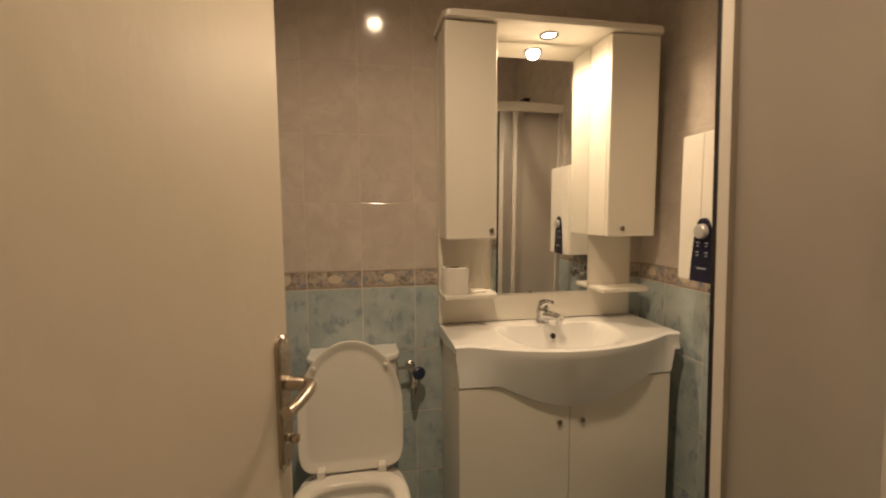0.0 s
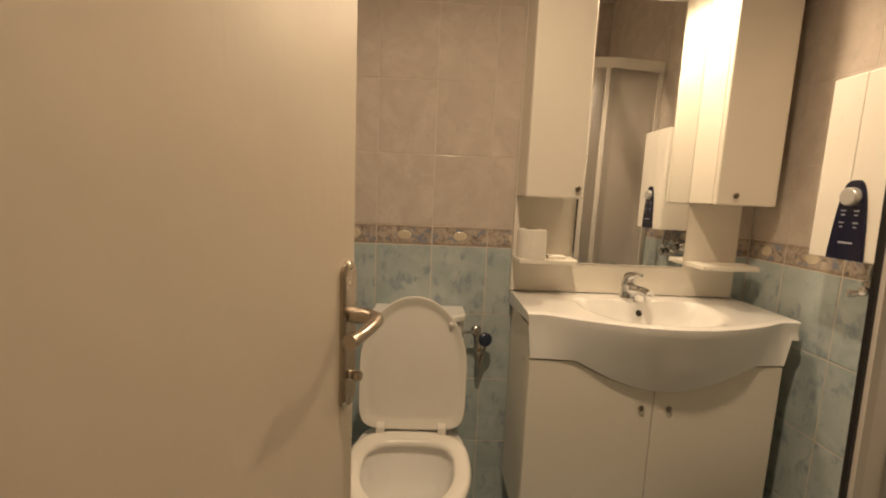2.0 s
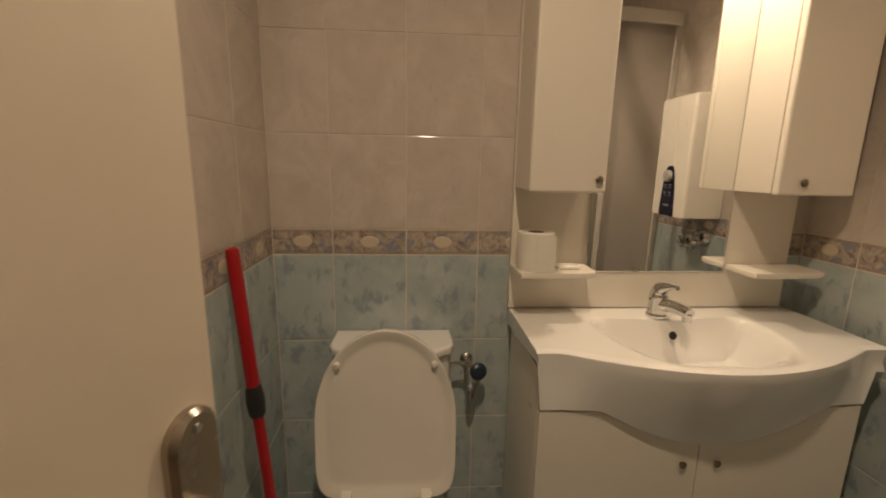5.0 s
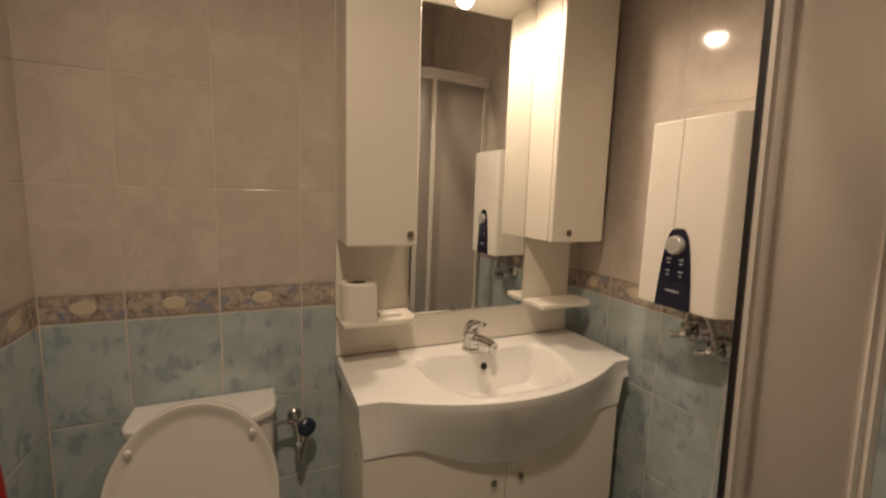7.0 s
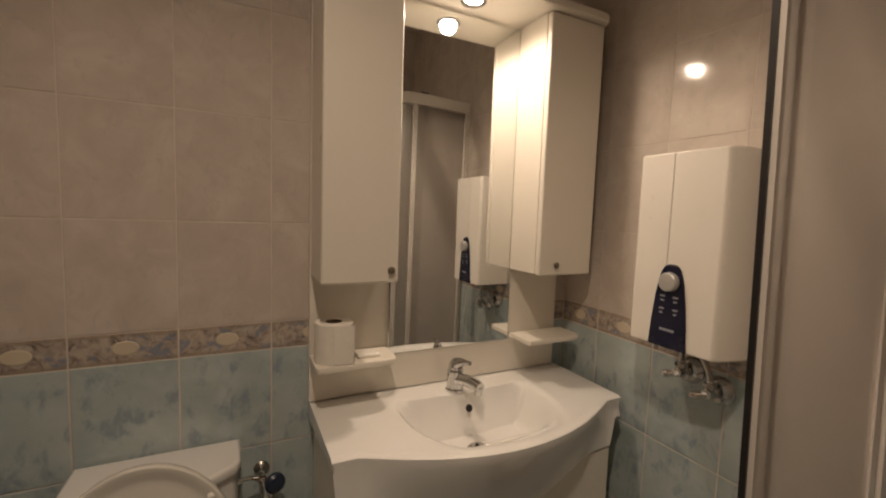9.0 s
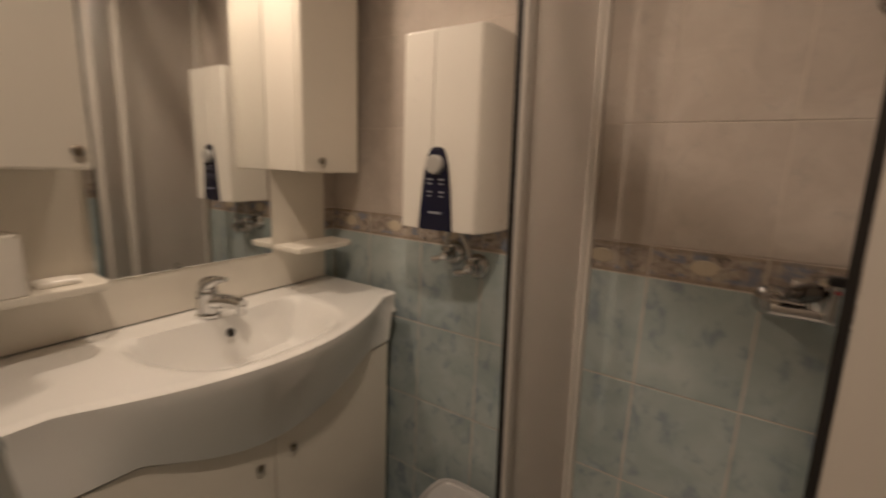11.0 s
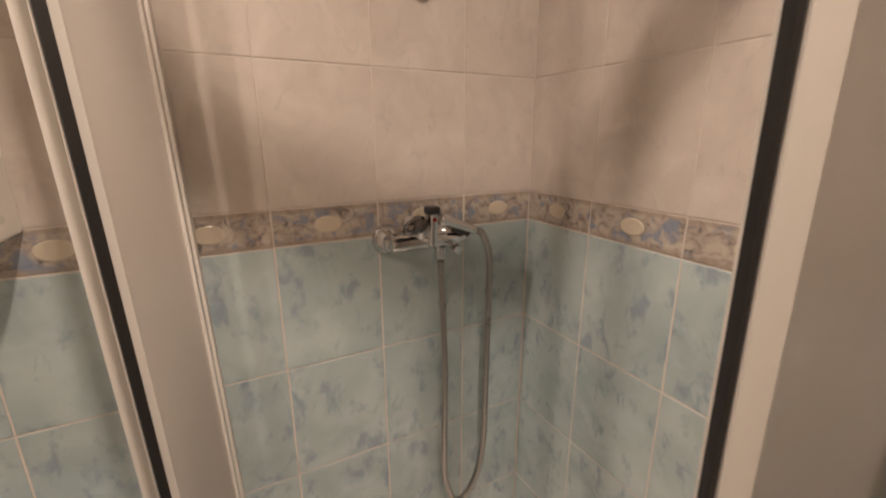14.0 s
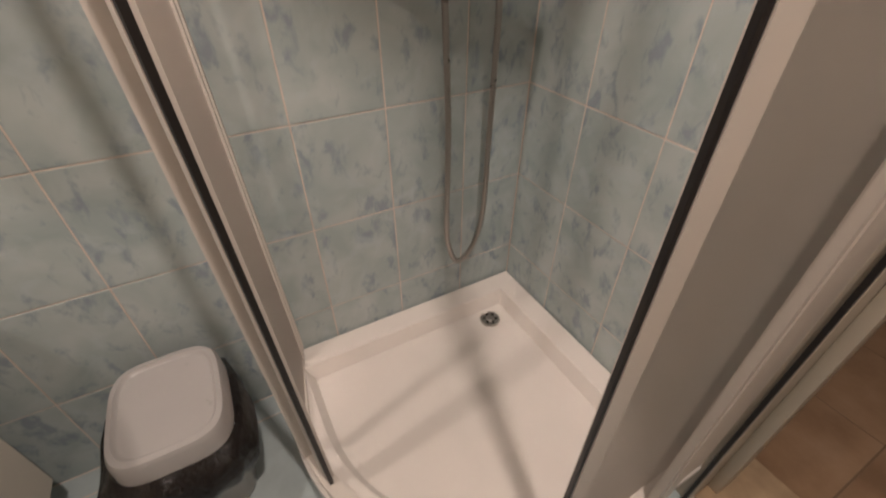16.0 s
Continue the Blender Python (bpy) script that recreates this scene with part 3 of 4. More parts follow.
def build_toilet():
    cx = -1.208
    wc = thing("toilet", (cx, -0.3, 0), "white ceramic toilet with its lid raised", "toilet")

    def egg(w, y_back, y_front, z, n=40, square=0.0):
        """A toilet outline: round in front, flatter at the back."""
        mid = y_back - (y_back - y_front) * 0.42
        pts = []
        for k in range(n):
            a = 2 * math.pi * k / n
            c, s = math.cos(a), math.sin(a)
            if s > 0:
                p = 0.62
                pts.append(Vector((cx + w / 2 * math.copysign(abs(c) ** p, c), mid + (y_back - mid) * abs(s) ** p, z)))
            else:
                pts.append(Vector((cx + w / 2 * c, mid + (mid - y_front) * s, z)))
        return pts

    bowl_rings = [egg(0.2, -0.16, -0.45, 0.0), egg(0.205, -0.16, -0.455, 0.02), egg(0.18, -0.16, -0.44, 0.06), egg(0.185, -0.16, -0.45, 0.18),
                  egg(0.27, -0.16, -0.54, 0.28), egg(0.34, -0.15, -0.61, 0.36), egg(0.35, -0.15, -0.62, 0.395), egg(0.342, -0.155, -0.612, 0.402),
                  egg(0.27, -0.27, -0.58, 0.402), egg(0.262, -0.275, -0.572, 0.385), egg(0.23, -0.29, -0.535, 0.3), egg(0.15, -0.33, -0.47, 0.23), egg(0.08, -0.37, -0.44, 0.21)]
    part("bowl", loft(bowl_rings, cap0=True, cap1=True), CERAMIC, wc, smooth=60)
    part("water", prism([(p.x, p.y) for p in egg(0.165, -0.325, -0.48, 0)], 0.246, 0.2475), plain("bowl_water", (0.7, 0.68, 0.64), 0.03), wc, "still water in the bowl")
    seat_rings = [egg(0.352, -0.235, -0.628, 0.404), egg(0.36, -0.232, -0.633, 0.412), egg(0.352, -0.236, -0.627, 0.424), egg(0.33, -0.25, -0.61, 0.429),
                  egg(0.272, -0.283, -0.578, 0.424), egg(0.26, -0.29, -0.568, 0.412), egg(0.264, -0.288, -0.571, 0.404)]
    part("seat", loft(seat_rings + [seat_rings[0]]), SEAT, wc, "white plastic seat ring", smooth=60)
    # raised lid: a shallow dish leaning on the cistern
    n = 44
    half = []
    for k in range(n):
        a = 2 * math.pi * k / n
        c, s = math.cos(a), math.sin(a)
        if s >= 0:
            half.append((0.172 * c, 0.22 + 0.225 * s))
        else:
            half.append((0.172 * math.copysign(abs(c) ** 0.3, c), 0.22 - 0.205 * abs(s) ** 0.3))

    def lid_ring(scale, d):
        out = []
        for u, v in half:
            vv = 0.22 + (v - 0.22) * scale
            out.append(Vector((cx + u * scale, -0.232 + 0.09 * vv - d, 0.414 + vv)))
        return out

    rings = [lid_ring(0.94, -0.019), lid_ring(0.985, -0.012), lid_ring(1.0, 0.004), lid_ring(0.992, 0.008), lid_ring(0.977, 0.0085), lid_ring(0.93, 0.0045), lid_ring(0.875, -0.001), lid_ring(0.845, -0.003), lid_ring(0.8, -0.0035)]
    lid = part("lid", loft(rings, cap0=True, cap1=True), SEAT, wc, "raised white plastic lid", smooth=50)
    for dx in (-0.115, 0.115):
        v = 0.36
        part("buffer", lathe([(0, 0.016), (0.006, 0.015), (0.008, 0.011), (0.008, 0.0)], (cx + dx * 1.02, -0.232 + 0.09 * v + 0.004, 0.414 + v), (0, -1, -0.09), 12), SEAT, lid, "small white rubber buffer")
        part("hinge", box(cx + dx * 0.85 - 0.014, cx + dx * 0.85 + 0.014, -0.262, -0.228, 0.418, 0.452, 0.006), SEAT, wc, "white plastic hinge block")
    def chamfered(x0, x1, y0, c):
        return [(x0, -0.004), (x0, y0 + c), (x0 + 0.012, y0 + c * 0.65), (x0 + c, y0 + 0.006), (x0 + c * 1.4, y0), (x1 - c * 1.4, y0), (x1 - c, y0 + 0.006), (x1 - 0.012, y0 + c * 0.65), (x1, y0 + c), (x1, -0.004)]

    part("cistern", prism(chamfered(cx - 0.148, cx + 0.165, -0.155, 0.06), 0.42, 0.752, 0.008), CERAMIC, wc, "white cistern")
    part("cistern_lid", prism(chamfered(cx - 0.155, cx + 0.172, -0.162, 0.06), 0.754, 0.782, 0.009, 3), CERAMIC, wc)
    part("flush_button", lathe([(0.022, 0), (0.022, 0.004), (0.018, 0.006), (0, 0.0055)], (cx, -0.085, 0.782), seg=20), CHROME, wc, "chrome flush button")


build_toilet()


def build_stop_valve():
    x, z = -0.988, 0.692
    v = thing("stop_valve", (x, -0.004, z), "chrome stop valve with a dark blue wheel", "valve")
    part("rosette", lathe([(0, 0.01), (0.01, 0.009), (0.018, 0.003), (0.019, 0)], (x, -0.0015, z - 0.004), (0, -1, 0), 20), STEEL, v)
    part("stem", tube([(x, -0.006, z - 0.004), (x, -0.045, z - 0.002), (x, -0.06, z)], [0.008, 0.008, 0.01], 12), CHROME, v)
    part("body", tube([(x - 0.02, -0.05, z + 0.004), (x, -0.052, z), (x + 0.006, -0.052, z - 0.03), (x + 0.006, -0.052, z - 0.05), (x + 0.006, -0.052, z - 0.075)], [0.007, 0.0105, 0.0085, 0.01, 0.0085], 12), CHROME, v)
    part("nut", lathe([(0.006, -0.008), (0.0115, -0.006), (0.0115, 0.006), (0.006, 0.008)], (x + 0.006, -0.052, z - 0.058), seg=6), CHROME, v, "chrome hexagonal nut")
    part("cap", lathe([(0, 0.012), (0.006, 0.011), (0.008, 0.004), (0.006, 0)], (x - 0.002, -0.052, z + 0.008), (0, 0, 1), 12), CHROME, v)
    part("wheel", lathe([(0, 0.02), (0.006, 0.0205), (0.018, 0.019), (0.0245, 0.013), (0.025, 0.005), (0.018, 0.0), (0, 0)], (x + 0.026, -0.05, z - 0.018), (0.25, -1, 0.1), 22), BLUEPL, v, "dark blue plastic wheel")
    part("hose", tube(curve_points([(x + 0.032, -0.045, z - 0.04), (x + 0.024, -0.047, z - 0.075), (x + 0.014, -0.05, z - 0.112), (x + 0.008, -0.052, z - 0.118), (x + 0.006, -0.052, z - 0.095), (x + 0.006, -0.052, z - 0.07)], 6), 0.006, 10), STEEL, v)
    part("supply", tube(curve_points([(x - 0.018, -0.05, z + 0.004), (x - 0.035, -0.052, z + 0.006), (x - 0.062, -0.06, z + 0.006)], 4), 0.006, 10), CHROME, v)


build_stop_valve()


def build_mop():
    mop = thing("mop", (-1.385, -0.42, 0), "red metal mop pole leaning in the corner", "mop")
    top, low = Vector((-1.502, -0.303, 1.078)), Vector((-1.375, -0.42, 0.03))

    def at(z):
        return low + (top - low) * (z - low.z) / (top.z - low.z)

    part("upper_pole", tube([at(0.77), at(1.06), at(1.074), at(1.078)], [0.0135, 0.0135, 0.012, 0.006], 16), RED, mop)
    part("lower_pole", tube([at(0.06), at(0.75)], 0.0112, 16), RED, mop)
    part("clamp", tube([at(0.732), at(0.739), at(0.767), at(0.789), at(0.796)], [0.0135, 0.0165, 0.0185, 0.0165, 0.0145], 16), BLACK, mop, "black plastic clamp")
    part("socket", tube([at(0.03), at(0.05), at(0.12), at(0.13)], [0.02, 0.018, 0.0145, 0.0125], 14), BLACK, mop, "black plastic socket")
    part("head", box(-1.44, -1.35, -0.62, -0.36, 0.0, 0.03, 0.012, 3), PAPER, mop, "pale flat mop head")


build_mop()

# ---- water heater and its valves ----
HY0, HY1, HZ0, HZ1, HX = -0.63, -0.398, 1.066, 1.514, -0.152


def build_heater():
    h = thing("water_heater", (0, (HY0 + HY1) / 2, HZ0), "white electric water heater on the tiled wall", "water heater")
    seam = -0.488

    def shell(y0, y1):
        if y0 == HY0:
            out = [(-0.003, y0), (-0.07, y0 + 0.003), (-0.115, y0 + 0.009), (HX + 0.012, y0 + 0.019), (HX + 0.004, y0 + 0.023), (HX, y0 + 0.03)]
        else:
            out = [(-0.003, y0), (HX, y0)]
        if y1 == HY1:
            out += [(HX + 0.012 * (1 - math.cos(a)), y1 - 0.012 * (1 - math.sin(a))) for a in (0.0, 0.4, 0.8, 1.2, 1.57)]
        else:
            out += [(HX, y1)]
        out += [(-0.003, y1)]
        return prism(out, HZ0, HZ1, 0.004)

    part("cover", shell(HY0, seam - 0.0012), HEATER, h)
    part("side_cover", shell(seam + 0.0012, HY1), HEATER, h)
    part("seam", box(HX + 0.004, -0.004, seam - 0.0012, seam + 0.0012, HZ0 + 0.004, HZ1 - 0.006), DARKGAP, h, "dark joint")
    # pointed control panel
    yc, w, zt = -0.503, 0.094, 1.26
    pts = []
    for k in range(25):
        s = -1 + 2 * k / 24
        pts.append((yc + w / 2 * s * 1.0, zt - (zt - HZ0 - 0.001) * abs(s) ** 3.7 if abs(s) < 1 else HZ0 + 0.001))
    bm = bmesh.new()
    rings = []
    for d, sc in ((0.0, 1.0), (0.0035, 0.985), (0.0048, 0.93)):
        rings.append([bm.verts.new((HX - d, yc + (y - yc) * sc, HZ0 + 0.001 + (z - HZ0 - 0.001) * (1 - (1 - sc) * 0.5))) for y, z in pts])
    for a, b in zip(rings, rings[1:]):
        for k in range(len(a)):
            bm.faces.new((a[k], a[(k + 1) % len(a)], b[(k + 1) % len(a)], b[k]))
    bm.faces.new(rings[-1])
    panel = part("control_panel", bm, NAVY, h, "navy blue pointed control panel")
    part("dial", lathe([(0, 0.015), (0.019, 0.0145), (0.0215, 0.012), (0.0225, 0.002), (0.0225, 0)], (HX - 0.0045, yc, 1.22), (-1, 0, 0), 26), KNOBGREY, panel, "silver grey dial")
    for z, dy, w2 in ((1.186, 0.016, 0.013), (1.186, -0.016, 0.013), (1.176, 0.016, 0.009), (1.176, -0.016, 0.009), (1.157, 0.017, 0.012), (1.157, -0.017, 0.012), (1.147, 0.017, 0.008), (1.147, -0.017, 0.008)):
        part("print_bar", box(HX - 0.0054, HX - 0.0044, yc + dy - w2 / 2, yc + dy + w2 / 2, z - 0.0018, z + 0.0018), GREYTXT, panel, "pale unreadable print")
    part("badge", box(HX - 0.0054, HX - 0.0044, yc - 0.018, yc + 0.018, 1.106, 1.111), GREYTXT, panel, "pale name plate bar")


def build_valve(y, z, over):
    """An angle valve; its pipe bows up to the heater's underside, over metres along the wall."""
    v = thing("heater_valve", (0, y, z), "chrome angle valve on the tiles under the heater", "valve", "valves under the heater")
    rose = part("rosette", lathe([(0.013, 0.016), (0.019, 0.02), (0.026, 0.018), (0.034, 0.005), (0.036, 0)], (-0.0012, y, z), (-1, 0, 0), 28), CHROME, v)
    part("rosette_ring", lathe([(0.0105, 0.0145), (0.0195, 0.0145), (0.0195, 0.0115)], (-0.0012, y, z), (-1, 0, 0), 24), DARKCHROME, rose, "dark recessed ring")
    part("body", tube([(-0.004, y, z), (-0.045, y, z), (-0.058, y, z), (-0.061, y, z)], [0.0115, 0.0125, 0.0115, 0.006], 16), CHROME, v)
    part("collar", lathe([(0.009, -0.006), (0.0145, -0.005), (0.0145, 0.005), (0.009, 0.006)], (-0.044, y, z + 0.019), (0, 0, 1), 6), CHROME, v, "chrome hexagonal nut")
    part("handle", lathe([(0, 0.026), (0.006, 0.0255), (0.0095, 0.021), (0.01, 0.01), (0.0075, 0.005), (0.0065, -0.014)], (-0.052, y + 0.014, z - 0.008), (-0.4, 0.85, -0.3), 14), CHROME, v)
    part("outlet", tube([(-0.044, y, z + 0.004), (-0.044, y, z + 0.03)], [0.009, 0.008], 12), CHROME, v)
    part("pipe", tube(curve_points([(-0.044, y, z + 0.026), (-0.046, y + over * 0.1, z + 0.05), (-0.05, y + over * 0.55, HZ0 - 0.016), (-0.054, y + over, HZ0 + 0.01)], 6), 0.0062, 10), STEEL, v, "braided steel pipe")


build_heater()
build_valve(-0.472, 0.983, -0.016)
build_valve(-0.546, 0.957, 0.05)

# ---- waste bin ----


def build_bin():
    cx, cy = -0.168, -0.588
    b = thing("waste_bin", (cx, cy, 0), "clear plastic waste bin with a black liner bag", "waste bin")

    def ring(wx, wy, z, n=72, p=0.5, wave=0.0, sag=0.0, ph=0.0, dx=0.0, dy=0.0):
        out = []
        for k in range(n):
            a = 2 * math.pi * k / n
            c, s = math.cos(a), math.sin(a)
            q = 1 + wave * (math.sin(7 * a + ph) + 0.6 * math.sin(13 * a + 2 * ph))
            out.append(Vector((cx + dx + wx / 2 * math.copysign(abs(c) ** p, c) * q, cy + dy + wy / 2 * math.copysign(abs(s) ** p, s) * q, z + sag * math.sin(5 * a + ph + 1))))
        return out

    part("body", loft([ring(0.17, 0.15, 0.0), ring(0.178, 0.158, 0.008), ring(0.225, 0.19, 0.275), ring(0.22, 0.185, 0.275), ring(0.17, 0.15, 0.012)], cap0=True, cap1=True), BINBODY, b)
    part("liner_bag", loft([ring(0.224, 0.189, 0.262), ring(0.246, 0.208, 0.284), ring(0.268, 0.236, 0.272, wave=0.014, dx=-0.006),
                            ring(0.296, 0.268, 0.25, wave=0.028, ph=0.7, sag=0.008, p=0.7, dx=-0.014, dy=0.008), ring(0.31, 0.283, 0.22, wave=0.036, ph=1.1, sag=0.012, p=0.75, dx=-0.018, dy=0.01),
                            ring(0.296, 0.272, 0.188, wave=0.045, ph=1.6, sag=0.016, p=0.75, dx=-0.018, dy=0.01), ring(0.262, 0.24, 0.16, wave=0.05, ph=2.2, sag=0.026, p=0.75, dx=-0.012, dy=0.006)]),
         BAG, b, "crumpled black plastic bag over the rim", smooth=60)
    part("lid", loft([ring(0.24, 0.2, 0.274), ring(0.254, 0.211, 0.278), ring(0.25, 0.206, 0.318), ring(0.238, 0.196, 0.33), ring(0.218, 0.178, 0.332), ring(0.21, 0.17, 0.325), ring(0.2, 0.16, 0.324)], cap0=True, cap1=True), LID, b, "milky white plastic lid", smooth=50)


build_bin()

# ---- shower ----
TRAD = 0.507
CXS, CYS = -0.255, YF + 0.255


def quadrant(inset, n=28, a0=90, a1=180, start=None, end=True):
    """(x, y) along the shower's front: straight from the heater wall, round, straight to the door wall."""
    r = TRAD - inset
    arc = [(CXS + (r - 0.03) * math.cos(radians(a0 + (a1 - a0) * k / n)), CYS + r * math.sin(radians(a0 + (a1 - a0) * k / n))) for k in range(n + 1)]
    return arc


def build_tray():
    tray = thing("shower_tray", (-0.35, YF + 0.35, 0), "white quadrant shower tray with a bowed front", "shower tray")

    def ring(d, z, wall=0.0, n=28):
        w = max(d if d > 0 else 0, wall) + 0.002
        arc = quadrant(d, n)
        return [Vector((-w, YF + w, z)), Vector((-w, arc[0][1], z))] + [Vector((x, y, z)) for x, y in arc] + [Vector((arc[-1][0], YF + w, z))]

    rings = [ring(0.012, 0.0), ring(0.01, 0.1), ring(0.0, 0.118), ring(0.0, 0.136), ring(0.006, 0.143), ring(0.055, 0.143, 0.02), ring(0.066, 0.138, 0.03), ring(0.085, 0.098, 0.045),
             ring(0.105, 0.09, 0.06), ring(0.2, 0.087, 0.15)]
    part("tray_body", loft(rings, cap0=True, cap1=True), ACRYLIC, tray, smooth=40)
    dx, dy, dz = -0.122, -1.395, 0.0905
    drain = part("drain", lathe([(0, 0.003), (0.01, 0.0035), (0.012, 0.002), (0.024, 0.003), (0.029, 0.004), (0.031, 0.001), (0.031, -0.004)], (dx, dy, dz), seg=26), STEEL, tray, "round chrome drain cover")
    for k in range(6):
        a = 2 * math.pi * k / 6
        part("drain_slot", lathe([(0, 0.0044), (0.004, 0.0043), (0.004, 0.001)], (dx + 0.018 * math.cos(a), dy + 0.018 * math.sin(a), dz), seg=8), DARKGAP, drain, "dark drain hole")


Z_RAIL0, Z_RAIL1 = 0.143, 1.9
LEAN = 0.025  # the enclosure leans out of plumb


def build_enclosure():
    enc = thing("shower_enclosure", (CXS, CYS, Z_RAIL0), "white framed quadrant shower enclosure, frosted doors slid open", "shower enclosure")
    ins = 0.022
    whole = [(-0.004, CYS + TRAD - ins - 0.042)] + quadrant(ins, 30) + [(CXS - TRAD + 0.03 + ins, YF + 0.004)]
    part("bottom_rail", ribbon(whole, 0.03, Z_RAIL0, Z_RAIL0 + 0.022), ALU, enc, "white curved bottom rail")
    part("top_rail", ribbon([(x, y + LEAN * 1.7 * min(1.0, (y - YF) / 0.3)) for x, y in whole], 0.04, Z_RAIL1 - 0.05, Z_RAIL1), ALU, enc, "white curved top rail")

    def mirrored(path):
        """The same path on the door wall's side."""
        out = []
        for x, y in path:
            u, v = -x, y - YF
            out.append((-(0.255 + (v - 0.255) * (TRAD - 0.03 - ins) / (TRAD - ins)) if v > 0.255 else -v, YF + u))
        return out

    def arcs(inset, a0, a1, n=10):
        r = TRAD - inset
        return [(CXS + r * math.cos(radians(a0 + (a1 - a0) * k / n)), CYS + r * math.sin(radians(a0 + (a1 - a0) * k / n))) for k in range(n + 1)]

    for side in (0, 1):
        f = mirrored if side else (lambda p: p)

        def upright(name, path, thick, z0, z1, material, parent, label):
            bm = ribbon(f(path), thick, z0, z1)
            for v in bm.verts:
                v.co.y += LEAN * (v.co.z - Z_RAIL0) * min(1.0, (v.co.y - YF) / 0.3)
            ob = part(name, bm, material, parent, label, smooth=30)
            ob.visible_shadow = material is not FROST
            return ob

        y0, lo, hi, more = CYS + TRAD - ins + 0.04 * side, Z_RAIL0 + 0.022, Z_RAIL1 - 0.045, 1.2 * side
        upright("wall_profile", [(-0.002, y0 - 0.044), (-0.026, y0 - 0.042)], 0.034, lo, hi, ALU, enc, "white upright wall profile")
        if side:
            y2 = y0 - 0.02
            upright("filler_panel", [(-0.026, y2), (-0.135, y2)], 0.004, lo, hi, ALU, enc, "white enamelled filler panel")
            upright("post", [(-0.135, y2), (-0.175, y2)], 0.02, lo, hi, ALU, enc, "white upright post")
            upright("post_rib", [(-0.175, y2 + 0.002), (-0.19, y2 + 0.002)], 0.012, lo, hi, ALU, enc, "white upright post rib")
        else:
            upright("fixed_pane", [(-0.026, y0 - 0.036)] + arcs(ins - 0.008, 90, 94.6), 0.004, lo, hi, FROST, enc, "frosted fixed pane")
            upright("post", arcs(ins - 0.008, 94.6, 97.2, 3), 0.018, lo, hi, ALU, enc, "white upright post")
        leaf = upright("sliding_door", [(-0.05, y0 - 0.05)] + arcs(ins + 0.008, 90, 104.5 + more), 0.004, lo + 0.008, hi - 0.005, FROST, enc, "frosted sliding pane")
        upright("door_stile", arcs(ins + 0.006, 103.0 + more, 105.9 + more, 3), 0.016, lo + 0.002, hi - 0.003, ALU, leaf, "white door stile")
        upright("door_seal", arcs(ins + 0.003, 106.0 + more, 107.1 + 0.55 * more, 3), 0.008 - 0.001 * side, lo + 0.002, hi - 0.003, RUBBER, leaf, "black magnetic door seal")
        if side:
            upright("stained_bead", arcs(ins - 0.004, 92.0, 103.5, 8), 0.006, lo + 0.001, lo + 0.012, STAIN, enc, "brown stained sealant bead")
            upright("end_block", arcs(ins - 0.012, 90.5, 94.0, 3), 0.012, Z_RAIL0 + 0.001, lo + 0.016, STEEL, enc, "grey metal end block")
        upright("back_stile", [(-0.045, y0 - 0.05), (-0.06, y0 - 0.048)], 0.012, lo + 0.002, hi - 0.003, ALU, leaf, "white door stile")


